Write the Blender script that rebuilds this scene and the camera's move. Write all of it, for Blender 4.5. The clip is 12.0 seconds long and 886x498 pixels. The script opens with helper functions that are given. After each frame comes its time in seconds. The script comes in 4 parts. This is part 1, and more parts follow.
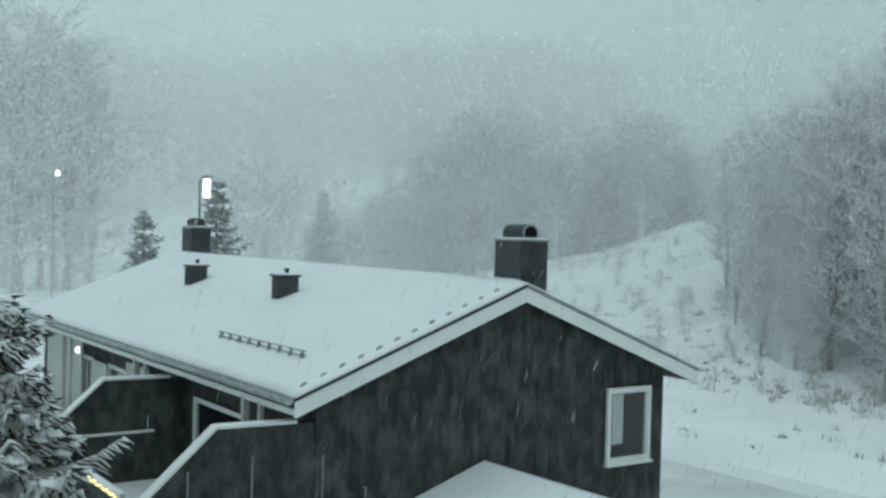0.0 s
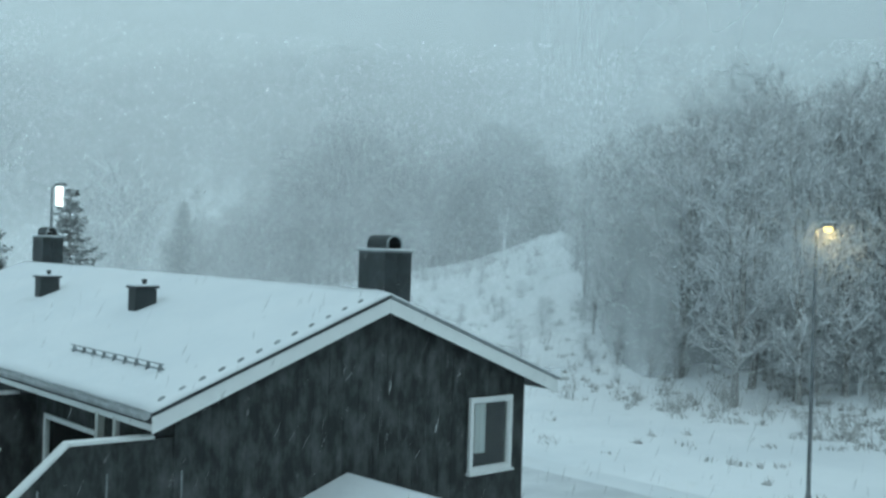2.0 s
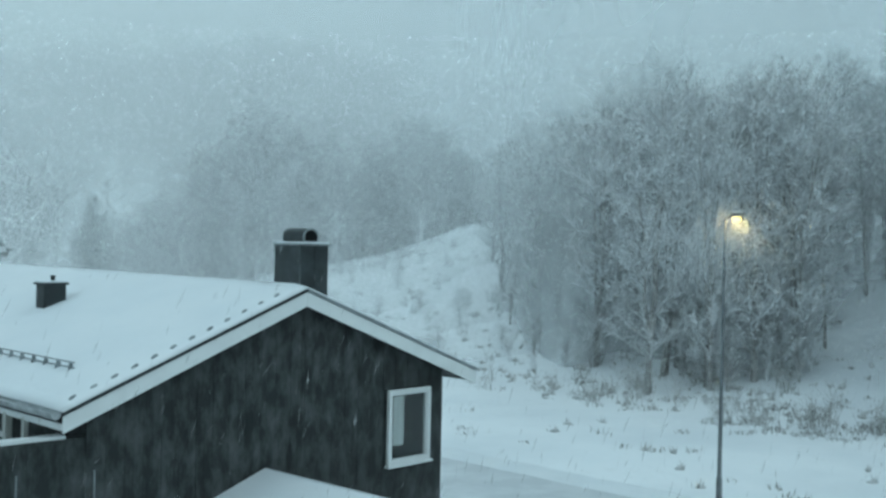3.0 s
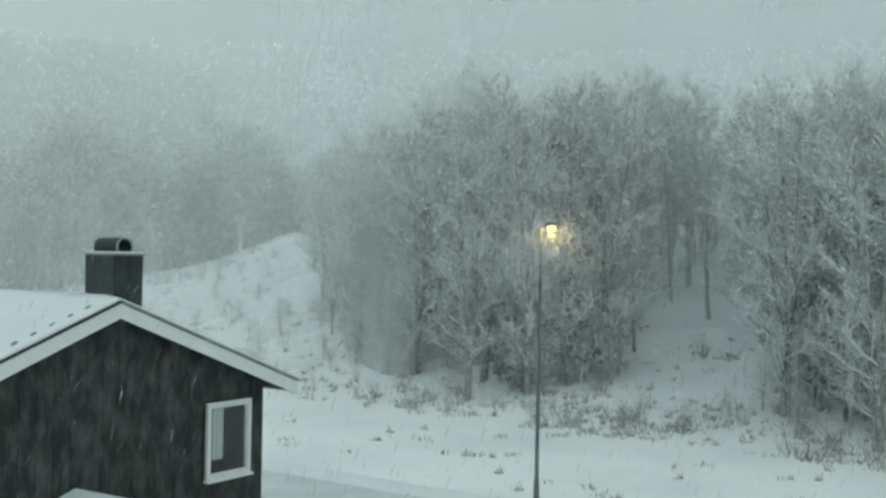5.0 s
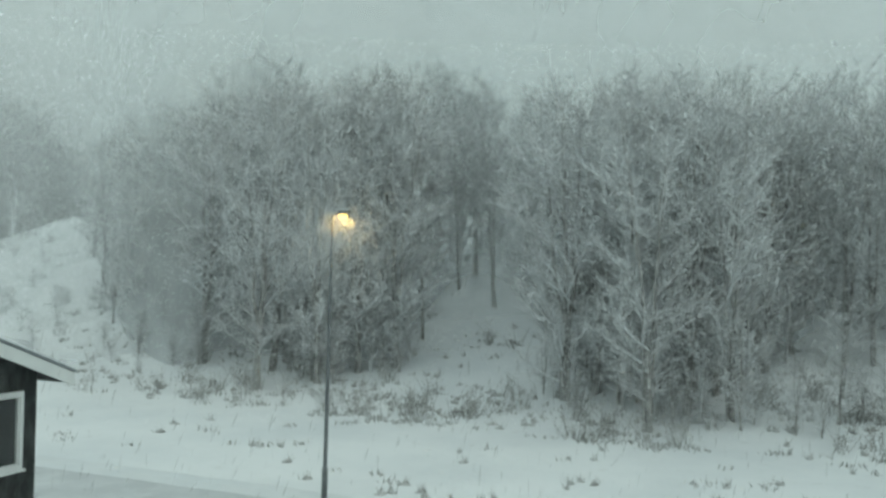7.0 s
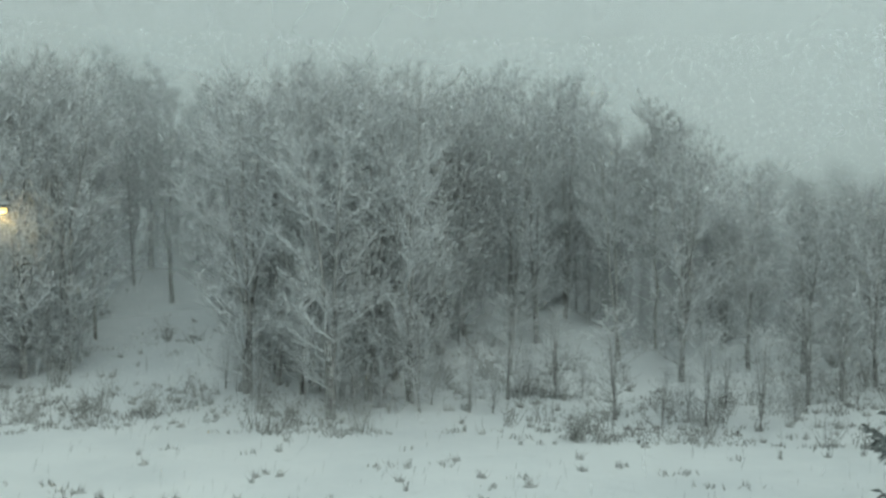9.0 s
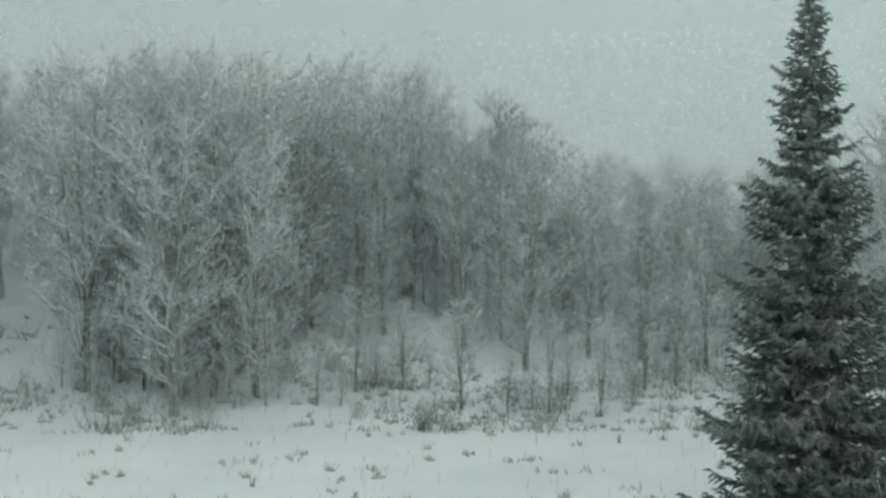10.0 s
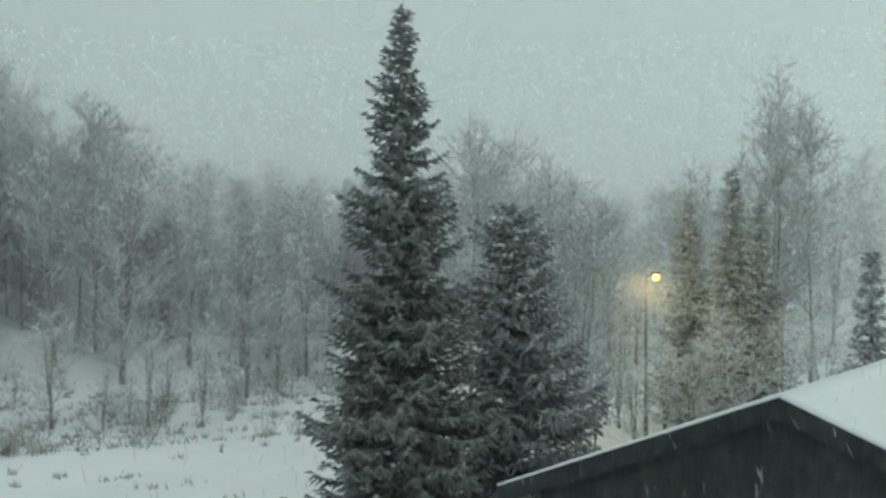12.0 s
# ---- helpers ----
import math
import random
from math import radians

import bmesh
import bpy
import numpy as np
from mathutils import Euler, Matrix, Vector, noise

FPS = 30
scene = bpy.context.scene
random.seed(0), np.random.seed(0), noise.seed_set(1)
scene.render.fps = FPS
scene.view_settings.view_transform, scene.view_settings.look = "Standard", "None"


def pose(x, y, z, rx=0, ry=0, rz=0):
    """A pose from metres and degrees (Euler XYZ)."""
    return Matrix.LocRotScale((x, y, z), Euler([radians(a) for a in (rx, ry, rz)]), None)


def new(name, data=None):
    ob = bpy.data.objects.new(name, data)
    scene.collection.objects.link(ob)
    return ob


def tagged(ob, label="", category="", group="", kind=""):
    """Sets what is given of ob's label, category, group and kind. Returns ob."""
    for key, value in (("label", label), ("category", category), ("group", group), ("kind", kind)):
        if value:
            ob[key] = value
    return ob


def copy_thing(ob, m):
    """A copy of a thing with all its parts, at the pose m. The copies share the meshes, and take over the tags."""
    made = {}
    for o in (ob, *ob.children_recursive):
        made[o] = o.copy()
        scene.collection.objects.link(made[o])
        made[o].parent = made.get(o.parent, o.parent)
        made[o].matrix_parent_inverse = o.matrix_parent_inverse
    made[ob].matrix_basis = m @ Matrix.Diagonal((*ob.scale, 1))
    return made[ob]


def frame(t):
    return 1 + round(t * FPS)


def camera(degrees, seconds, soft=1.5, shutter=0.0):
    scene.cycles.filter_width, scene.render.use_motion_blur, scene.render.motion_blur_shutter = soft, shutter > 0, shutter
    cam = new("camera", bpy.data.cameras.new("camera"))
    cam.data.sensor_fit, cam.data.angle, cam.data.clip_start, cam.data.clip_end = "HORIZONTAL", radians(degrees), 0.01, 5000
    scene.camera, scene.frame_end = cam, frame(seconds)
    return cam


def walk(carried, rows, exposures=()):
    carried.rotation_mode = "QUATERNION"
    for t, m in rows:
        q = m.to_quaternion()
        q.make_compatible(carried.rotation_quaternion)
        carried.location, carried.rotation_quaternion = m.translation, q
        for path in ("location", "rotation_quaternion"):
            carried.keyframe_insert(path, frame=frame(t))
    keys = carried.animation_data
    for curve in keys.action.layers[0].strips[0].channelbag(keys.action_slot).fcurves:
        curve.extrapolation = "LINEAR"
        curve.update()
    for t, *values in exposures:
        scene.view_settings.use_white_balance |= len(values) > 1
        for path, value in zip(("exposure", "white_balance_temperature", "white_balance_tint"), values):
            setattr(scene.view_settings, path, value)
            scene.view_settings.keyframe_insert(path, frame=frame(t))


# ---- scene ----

# ---- camera: a hand-held turn on the spot, from a window about eight metres up ----
cam = camera(45.44, 12.0, soft=2.7)
PATH = [
    (0.0, 89.07, -1.54, -34.53), (0.5, 89.78, -1.72, -35.94), (1.0, 89.79, -1.58, -35.98), (1.5, 89.78, -1.38, -37.08),
    (2.0, 89.87, -1.75, -41.89), (2.5, 89.93, -1.56, -44.55), (3.0, 89.57, -1.23, -46.39),
    (5.0, 90.25, -1.05, -56.03), (5.5, 90.51, -1.17, -58.62), (6.0, 90.81, -1.06, -60.90), (6.5, 90.02, -1.24, -63.57),
    (7.0, 89.88, -1.66, -67.32), (7.5, 90.28, -1.06, -71.44),
    (9.5, 89.44, -0.36, -88.60), (10.0, 89.32, -0.26, -92.78), (10.5, 89.20, -0.81, -98.49), (11.0, 89.56, -0.88, -104.11),
    (11.5, 90.00, -0.47, -109.12), (12.0, 89.79, -0.06, -114.13),
]
EYE = 8.0
walk(cam, [(t, pose(0, 0, EYE, rx, ry, rz)) for t, rx, ry, rz in PATH],
     exposures=[(0.0, 0.0, 6100, -4), (0.9, 0.0, 5650, -6), (3.2, 0.0, 5500, -6), (4.7, 0.0, 6380, -4), (7.5, 0.0, 6600, -3), (12.0, 0.0, 6800, -2)])
scene.cycles.transparent_max_bounces = 40

# ---- world: an overcast sky in snowfall, and a weak, very wide sun behind the cloud ----
SUN_EL, SUN_ROT = 32.0, 200.0
world = bpy.data.worlds.new("world")
scene.world = world
world.use_nodes = True
wt = world.node_tree
wt.nodes.clear()
w_out = wt.nodes.new("ShaderNodeOutputWorld")
w_bg = wt.nodes.new("ShaderNodeBackground")
w_sky = wt.nodes.new("ShaderNodeTexSky")
w_sky.sky_type, w_sky.sun_disc = "NISHITA", False
w_sky.sun_elevation, w_sky.sun_rotation = radians(SUN_EL), radians(SUN_ROT)
w_sky.air_density, w_sky.dust_density = 1.5, 6.0
w_geo = wt.nodes.new("ShaderNodeTexCoord")
w_sep = wt.nodes.new("ShaderNodeSeparateXYZ")
w_ramp = wt.nodes.new("ShaderNodeValToRGB")
w_ramp.color_ramp.elements[0].position, w_ramp.color_ramp.elements[0].color = 0.0, (0.43, 0.50, 0.505, 1)
w_ramp.color_ramp.elements[1].position, w_ramp.color_ramp.elements[1].color = 0.85, (0.80, 0.90, 0.93, 1)
w_dim = wt.nodes.new("ShaderNodeMix")
w_dim.data_type, w_dim.blend_type = "RGBA", "MULTIPLY"
w_dim.inputs[0].default_value = 1.0
w_dim.inputs[7].default_value = (0.08, 0.08, 0.08, 1)
w_mix = wt.nodes.new("ShaderNodeMix")
w_mix.data_type = "RGBA"
w_mix.inputs[0].default_value = 0.88
wt.links.new(w_geo.outputs["Generated"], w_sep.inputs[0])
wt.links.new(w_sep.outputs["Z"], w_ramp.inputs[0])
wt.links.new(w_sky.outputs[0], w_dim.inputs[6])
wt.links.new(w_dim.outputs[2], w_mix.inputs[6])
wt.links.new(w_ramp.outputs[0], w_mix.inputs[7])
wt.links.new(w_mix.outputs[2], w_bg.inputs[0])
wt.links.new(w_bg.outputs[0], w_out.inputs[0])
w_bg.inputs[1].default_value = 1.0

sun_data = bpy.data.lights.new("sun", "SUN")
sun_data.energy, sun_data.angle, sun_data.color = 0.5, radians(25), (1.0, 0.97, 0.93)
sun = new("sun", sun_data)
sun.matrix_world = pose(0, 0, 60, 90 - SUN_EL, 0, 180 - SUN_ROT)


# ---- materials ----
class Mat:
    """A small builder of node materials."""

    def __init__(self, name, color=(0.5, 0.5, 0.5), rough=0.6, metal=0.0, spec=0.4):
        self.m = bpy.data.materials.new(name)
        self.m.use_nodes = True
        self.t = self.m.node_tree
        self.b = next(n for n in self.t.nodes if n.type == "BSDF_PRINCIPLED")
        self.o = next(n for n in self.t.nodes if n.type == "OUTPUT_MATERIAL")
        self.b.inputs["Base Color"].default_value = (*color, 1)
        self.b.inputs["Roughness"].default_value = rough
        self.b.inputs["Metallic"].default_value = metal
        self.b.inputs["Specular IOR Level"].default_value = spec
        self.base = None
        self.color = color

    def node(self, kind, **values):
        n = self.t.nodes.new(kind)
        for k, v in values.items():
            n.inputs[k].default_value = v
        return n

    def coords(self, stretch=(1, 1, 1), space="Object"):
        c = self.node("ShaderNodeTexCoord")
        mp = self.node("ShaderNodeMapping")
        mp.inputs["Scale"].default_value = stretch
        self.t.links.new(c.outputs[space], mp.inputs[0])
        return mp.outputs[0]

    def world_place(self):
        return self.node("ShaderNodeNewGeometry").outputs["Position"]

    def noise(self, scale, detail=4.0, rough=0.6, at=None):
        n = self.node("ShaderNodeTexNoise", Scale=scale, Detail=detail, Roughness=rough)
        self.t.links.new(at if at is not None else self.coords(), n.inputs["Vector"])
        return n.outputs[0]

    def ramp(self, value, lo, hi):
        r = self.node("ShaderNodeMapRange")
        r.inputs["From Min"].default_value, r.inputs["From Max"].default_value = lo, hi
        self.t.links.new(value, r.inputs["Value"])
        return r.outputs[0]

    def times(self, a, b, op="MULTIPLY"):
        n = self.node("ShaderNodeMath")
        n.operation = op
        for k, v in enumerate((a, b)):
            if isinstance(v, (int, float)):
                n.inputs[k].default_value = v
            else:
                self.t.links.new(v, n.inputs[k])
        return n.outputs[0]

    def blend(self, fac, color):
        n = self.node("ShaderNodeMix")
        n.data_type = "RGBA"
        self.t.links.new(fac, n.inputs[0])
        if self.base is None:
            n.inputs[6].default_value = (*self.color, 1)
        else:
            self.t.links.new(self.base, n.inputs[6])
        n.inputs[7].default_value = (*color, 1)
        self.base = n.outputs[2]
        self.t.links.new(self.base, self.b.inputs["Base Color"])
        return self

    def bump(self, value, strength=0.3, distance=0.02):
        n = self.node("ShaderNodeBump", Strength=strength, Distance=distance)
        self.t.links.new(value, n.inputs["Height"])
        self.t.links.new(n.outputs[0], self.b.inputs["Normal"])
        return self

    def upward(self, lo, hi):
        g = self.node("ShaderNodeNewGeometry")
        s = self.node("ShaderNodeSeparateXYZ")
        self.t.links.new(g.outputs["Normal"], s.inputs[0])
        return self.ramp(s.outputs["Z"], lo, hi)

    def each(self, lo=0.0, hi=1.0):
        return self.ramp(self.node("ShaderNodeObjectInfo").outputs["Random"], lo, hi)

    def island(self, lo=0.0, hi=1.0):
        return self.ramp(self.node("ShaderNodeNewGeometry").outputs["Random Per Island"], lo, hi)


def snow_material():
    k = Mat("snow", (0.76, 0.78, 0.80), 0.75, spec=0.2)
    k.blend(k.ramp(k.noise(0.6), 0.35, 0.75), (0.70, 0.73, 0.76))
    k.bump(k.noise(5.0, 6.0), 0.35, 0.04)
    return k.m


def ground_material():
    k = Mat("snowy_ground", (0.86, 0.88, 0.90), 0.8, spec=0.2)
    p = k.world_place()
    k.blend(k.ramp(k.noise(0.12, 5.0, 0.6, p), 0.42, 0.72), (0.74, 0.77, 0.80))
    k.blend(k.times(k.ramp(k.noise(0.9, 6.0, 0.7, p), 0.60, 0.78), 0.30), (0.40, 0.40, 0.37))
    k.bump(k.noise(1.6, 6.0, 0.65, p), 0.5, 0.12)
    return k.m


def road_material():
    k = Mat("slushy_road", (0.56, 0.58, 0.60), 0.6, spec=0.3)
    p = k.world_place()
    k.blend(k.ramp(k.noise(0.7, 5.0, 0.6, p), 0.4, 0.7), (0.70, 0.72, 0.74))
    k.bump(k.noise(3.0, 5.0, 0.6, p), 0.4, 0.04)
    return k.m


def wood_material(name, color, light, stuck_snow=0.10):
    k = Mat(name, color, 0.75, spec=0.25)
    grain = k.noise(6.0, 6.0, 0.65, k.coords((6, 6, 0.4)))
    k.blend(k.ramp(grain, 0.35, 0.75), light)
    k.blend(k.times(k.each(0.0, 1.0), 0.35), tuple(c * 1.7 for c in color))
    place = k.node("ShaderNodeMapping", Rotation=(0.0, 0.35, 0.0), Scale=(1.9, 1.9, 0.9))
    k.t.links.new(k.world_place(), place.inputs[0])
    stuck = k.noise(2.2, 5.0, 0.65, place.outputs[0])
    k.blend(k.times(k.ramp(stuck, 0.42, 0.76), stuck_snow), (0.80, 0.83, 0.85))
    k.bump(grain, 0.3, 0.006)
    return k.m


def paint_material(name, color, rough=0.5):
    k = Mat(name, color, rough, spec=0.35)
    k.blend(k.times(k.ramp(k.noise(2.0, 5.0, 0.6), 0.45, 0.8), 0.6), tuple(c * 0.82 for c in color))
    k.bump(k.noise(30.0, 3.0), 0.12, 0.004)
    return k.m


def metal_material(name, color, rough=0.45, metal=0.6):
    k = Mat(name, color, rough, metal)
    k.blend(k.ramp(k.noise(3.0, 6.0, 0.65), 0.45, 0.75), tuple(min(1, c * 1.8) for c in color))
    k.bump(k.noise(12.0, 4.0), 0.15, 0.006)
    return k.m


def bark_material(name, color, light, rime=0.5):
    k = Mat(name, color, 0.9, spec=0.15)
    k.blend(k.ramp(k.noise(3.0, 5.0, 0.6), 0.4, 0.7), light)
    k.blend(k.times(k.upward(0.25, 0.75), rime), (0.80, 0.82, 0.84))
    k.bump(k.noise(9.0, 4.0), 0.4, 0.02)
    return k.m


def twig_material(name, color, light, rime, dust_haze=0.0):
    """Thin growth: some stalks lighter than others, driven snow on the upper sides and in drifts that also stand in for
    haze.
    """
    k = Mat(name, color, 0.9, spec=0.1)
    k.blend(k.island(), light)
    if dust_haze:
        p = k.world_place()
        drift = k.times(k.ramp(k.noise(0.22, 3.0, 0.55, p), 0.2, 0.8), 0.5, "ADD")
        k.blend(k.times(k.times(k.times(k.island(), 0.65), 0.35, "ADD"), k.times(drift, dust_haze)), (0.80, 0.82, 0.84))
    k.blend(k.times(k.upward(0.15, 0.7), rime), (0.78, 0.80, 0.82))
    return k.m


def glass_material():
    k = Mat("window_glass", (0.02, 0.03, 0.03), 0.05, spec=0.6)
    k.b.inputs["Transmission Weight"].default_value = 1.0
    k.b.inputs["Base Color"].default_value = (0.85, 0.9, 0.9, 1)
    k.b.inputs["IOR"].default_value = 1.45
    return k.m


def glow_material(name, color, strength):
    k = Mat(name, color, 0.4)
    k.b.inputs["Emission Color"].default_value = (*color, 1)
    k.b.inputs["Emission Strength"].default_value = strength
    return k.m


def flake_material():
    """A falling flake, drawn out and half see-through."""
    k = Mat("snow_flake", (0.9, 0.92, 0.93), 0.9, spec=0.1)
    clear = k.node("ShaderNodeBsdfTransparent")
    mix = k.node("ShaderNodeMixShader")
    k.t.links.new(k.times(k.times(k.island(), k.island()), 0.15), mix.inputs[0])
    k.t.links.new(clear.outputs[0], mix.inputs[1])
    k.t.links.new(k.b.outputs[0], mix.inputs[2])
    k.t.links.new(mix.outputs[0], k.o.inputs[0])
    return k.m


def veil_material(name, density, size):
    """Thin blowing snow: mostly see-through, the rest white and lit by the sky."""
    k = Mat(name)
    k.t.nodes.remove(k.b)
    p = k.world_place()
    n = k.ramp(k.noise(size, 3.0, 0.55, p), 0.25, 0.75)
    amount = k.times(k.times(n, 0.7 * density), 0.65 * density, "ADD")
    sep = k.node("ShaderNodeSeparateXYZ")
    k.t.links.new(p, sep.inputs[0])
    low = k.node("ShaderNodeMapRange")
    low.inputs["From Min"].default_value, low.inputs["From Max"].default_value = 0.0, 14.0
    low.inputs["To Min"].default_value, low.inputs["To Max"].default_value = 1.35, 0.9
    k.t.links.new(sep.outputs["Z"], low.inputs["Value"])
    amount = k.times(amount, low.outputs[0])
    clear = k.node("ShaderNodeBsdfTransparent")
    front = k.node("ShaderNodeBsdfDiffuse", Color=(0.93, 0.95, 0.96, 1))
    back = k.node("ShaderNodeBsdfTranslucent", Color=(0.93, 0.95, 0.96, 1))
    both = k.node("ShaderNodeMixShader")
    both.inputs[0].default_value = 0.5
    k.t.links.new(front.outputs[0], both.inputs[1])
    k.t.links.new(back.outputs[0], both.inputs[2])
    mix = k.node("ShaderNodeMixShader")
    k.t.links.new(amount, mix.inputs[0])
    k.t.links.new(clear.outputs[0], mix.inputs[1])
    k.t.links.new(both.outputs[0], mix.inputs[2])
    k.t.links.new(mix.outputs[0], k.o.inputs[0])
    return k.m


SNOW, GROUND, ROAD = snow_material(), ground_material(), road_material()
DARK_WOOD = wood_material("dark_stained_wood", (0.018, 0.022, 0.022), (0.035, 0.040, 0.040))
BARE_WOOD = wood_material("dark_stained_boards", (0.018, 0.022, 0.022), (0.035, 0.040, 0.040), 0.04)
WHITE = paint_material("white_paint", (0.74, 0.76, 0.76))
PALE = paint_material("pale_panel", (0.50, 0.52, 0.50))
GREY_METAL = metal_material("grey_sheet_metal", (0.22, 0.24, 0.25), 0.5, 0.3)
GUTTER = metal_material("light_grey_gutter", (0.34, 0.36, 0.37), 0.5, 0.2)
DARK_METAL = metal_material("dark_sheet_metal", (0.035, 0.042, 0.045), 0.55, 0.3)
ROOFING = paint_material("dark_roofing", (0.035, 0.04, 0.042), 0.8)
POLE_METAL = metal_material("galvanised_steel", (0.16, 0.17, 0.18), 0.5, 0.5)
GLASS = glass_material()
INSIDE = paint_material("dim_interior", (0.10, 0.11, 0.11), 0.9)
CLOTH = paint_material("white_curtain_cloth", (0.78, 0.80, 0.80), 0.9)
BARK = bark_material("grey_bark", (0.22, 0.218, 0.21), (0.55, 0.55, 0.55), 0.7)
BIRCH = bark_material("birch_bark", (0.42, 0.42, 0.40), (0.16, 0.16, 0.15), 0.3)
# Twigs: snow dusting, whitened further so the colour carries the wood's haze.
TWIGS = twig_material("dusted_hazed_twigs", (0.17, 0.167, 0.16), (0.27, 0.266, 0.256), 0.30, 1.0)
# Needles: the whitening is snow dust plus haze painted into the colour.
NEEDLES = twig_material("spruce_needles", (0.026, 0.038, 0.031), (0.044, 0.058, 0.047), 0.22, 0.36)
SNOWY_NEEDLES = twig_material("snowy_spruce_needles", (0.022, 0.036, 0.026), (0.05, 0.065, 0.05), 0.75)
GRASS = twig_material("dry_grass_and_brush", (0.10, 0.095, 0.08), (0.20, 0.19, 0.16), 0.45, 0.5)
# Second spruce: paler again, snow dust and haze both put into the colour.
DUST_HAZE_NEEDLES = twig_material("dust_haze_spruce_needles", (0.03, 0.042, 0.035), (0.055, 0.07, 0.06), 0.28, 0.55)
# Farther spruces: haze put into the needle colour, besides snow on upper sides.
HAZED_NEEDLES = twig_material("hazed_spruce_needles", (0.05, 0.062, 0.056), (0.10, 0.115, 0.105), 0.45, 0.62)
FLAKE = flake_material()
DRIVEN = paint_material("driven_snow", (0.88, 0.90, 0.91), 0.9)
WARM_GLOW = glow_material("warm_lamp_glow", (1.0, 0.70, 0.22), 2.2)
BRIGHT_GLOW = glow_material("far_lamp_glow", (1.0, 0.98, 0.90), 30.0)
MID_GLOW = glow_material("dim_lamp_glow", (1.0, 0.98, 0.90), 5.0)
WHITE_GLOW = glow_material("white_lamp_glow", (1.0, 0.98, 0.90), 2.5)


# ---- mesh helpers ----
def part(name, bm, material, parent=None, label=""):
    me = bpy.data.meshes.new(name)
    bm.to_mesh(me)
    bm.free()
    me.materials.append(material)
    ob = new(name, me)
    ob.parent = parent
    if label:
        tagged(ob, label)
    return ob


def raw(name, verts, faces, material, parent=None, label=""):
    me = bpy.data.meshes.new(name)
    me.from_pydata(verts, [], faces)
    me.update()
    me.materials.append(material)
    ob = new(name, me)
    ob.parent = parent
    if label:
        tagged(ob, label)
    return ob


def empty(name, place=(0, 0, 0)):
    ob = new(name)
    ob.empty_display_size = 0.2
    ob.location = place
    return ob


def add_box(bm, lo, hi):
    m = Matrix.Translation([(a + b) / 2 for a, b in zip(lo, hi)]) @ Matrix.Diagonal([b - a for a, b in zip(lo, hi)] + [1])
    bmesh.ops.create_cube(bm, size=1, matrix=m)
    return bm


def box(lo, hi, bevel=0.0):
    bm = add_box(bmesh.new(), lo, hi)
    if bevel:
        bmesh.ops.bevel(bm, geom=bm.edges[:], offset=bevel, segments=1, affect="EDGES")
    return bm


def add_prism(bm, outline, axis, lo, hi):
    """A polygon given in the two other axes, drawn out along axis from lo to hi."""
    def place(p, d):
        q = list(p)
        q.insert("xyz".index(axis), d)
        return q
    a = [bm.verts.new(place(p, lo)) for p in outline]
    b = [bm.verts.new(place(p, hi)) for p in outline]
    bm.faces.new(a)
    bm.faces.new(b[::-1])
    for i in range(len(a)):
        j = (i + 1) % len(a)
        bm.faces.new((a[j], a[i], b[i], b[j]))
    return bm


def prism(outline, axis, lo, hi, bevel=0.0):
    bm = add_prism(bmesh.new(), outline, axis, lo, hi)
    bmesh.ops.recalc_face_normals(bm, faces=bm.faces[:])
    if bevel:
        bmesh.ops.bevel(bm, geom=bm.edges[:], offset=bevel, segments=2, affect="EDGES")
    return bm


def add_rod(bm, a, b, r0, r1=None, sides=8):
    a, b = Vector(a), Vector(b)
    r1 = r0 if r1 is None else r1
    m = Matrix.Translation((a + b) / 2) @ (b - a).to_track_quat("Z", "Y").to_matrix().to_4x4()
    bmesh.ops.create_cone(bm, cap_ends=True, segments=sides, radius1=r0, radius2=r1, depth=(b - a).length, matrix=m)
    return bm


def rod(a, b, r0, r1=None, sides=8):
    return add_rod(bmesh.new(), a, b, r0, r1, sides)


def bearing(h, d, z=0.0):
    """A place d metres from the lookout in compass direction h (degrees, clockwise from +y)."""
    return Vector((d * math.sin(radians(h)), d * math.cos(radians(h)), z))


# ---- ground: one sheet out to the horizon, a bank along the far side of the field, hills behind ----
def smooth(a, b, v):
    t = min(1.0, max(0.0, (v - a) / (b - a)))
    return t * t * (3 - 2 * t)


def ground_z(x, y):
    r = math.hypot(x, y)
    z = 8.5 * smooth(43, 78, x) + 0.05 * max(0.0, min(x, 300) - 70)
    z += (33.0 + 9.0 * noise.noise(Vector((math.atan2(x, y) * 7.0, 0.3, 2.2))) + 5.0 * math.exp(-((math.degrees(math.atan2(x, y)) - 36) / 5.0) ** 2)) * smooth(140, 340, r) * smooth(54, 22, abs(math.degrees(math.atan2(x, y)) - 15))
    h = math.degrees(math.atan2(x, y))
    crest = smooth(30, 36, h) * smooth(58, 51, h)
    z += 1.5 * smooth(43, 48, h) * crest * smooth(55, 90, r)
    z -= crest * smooth(96, 120, r) * smooth(170, 130, r) * 0.75 * max(0.0, z)
    amp = 0.10 + 0.6 * smooth(42, 60, x) + 2.5 * smooth(120, 250, r)
    z += amp * (noise.noise(Vector((x * 0.09, y * 0.09, 1.7))) + 0.5 * noise.noise(Vector((x * 0.3, y * 0.3, 5.1))))
    if 20.0 < x < 31.0 and r < 120:
        z *= 0.35
    return z


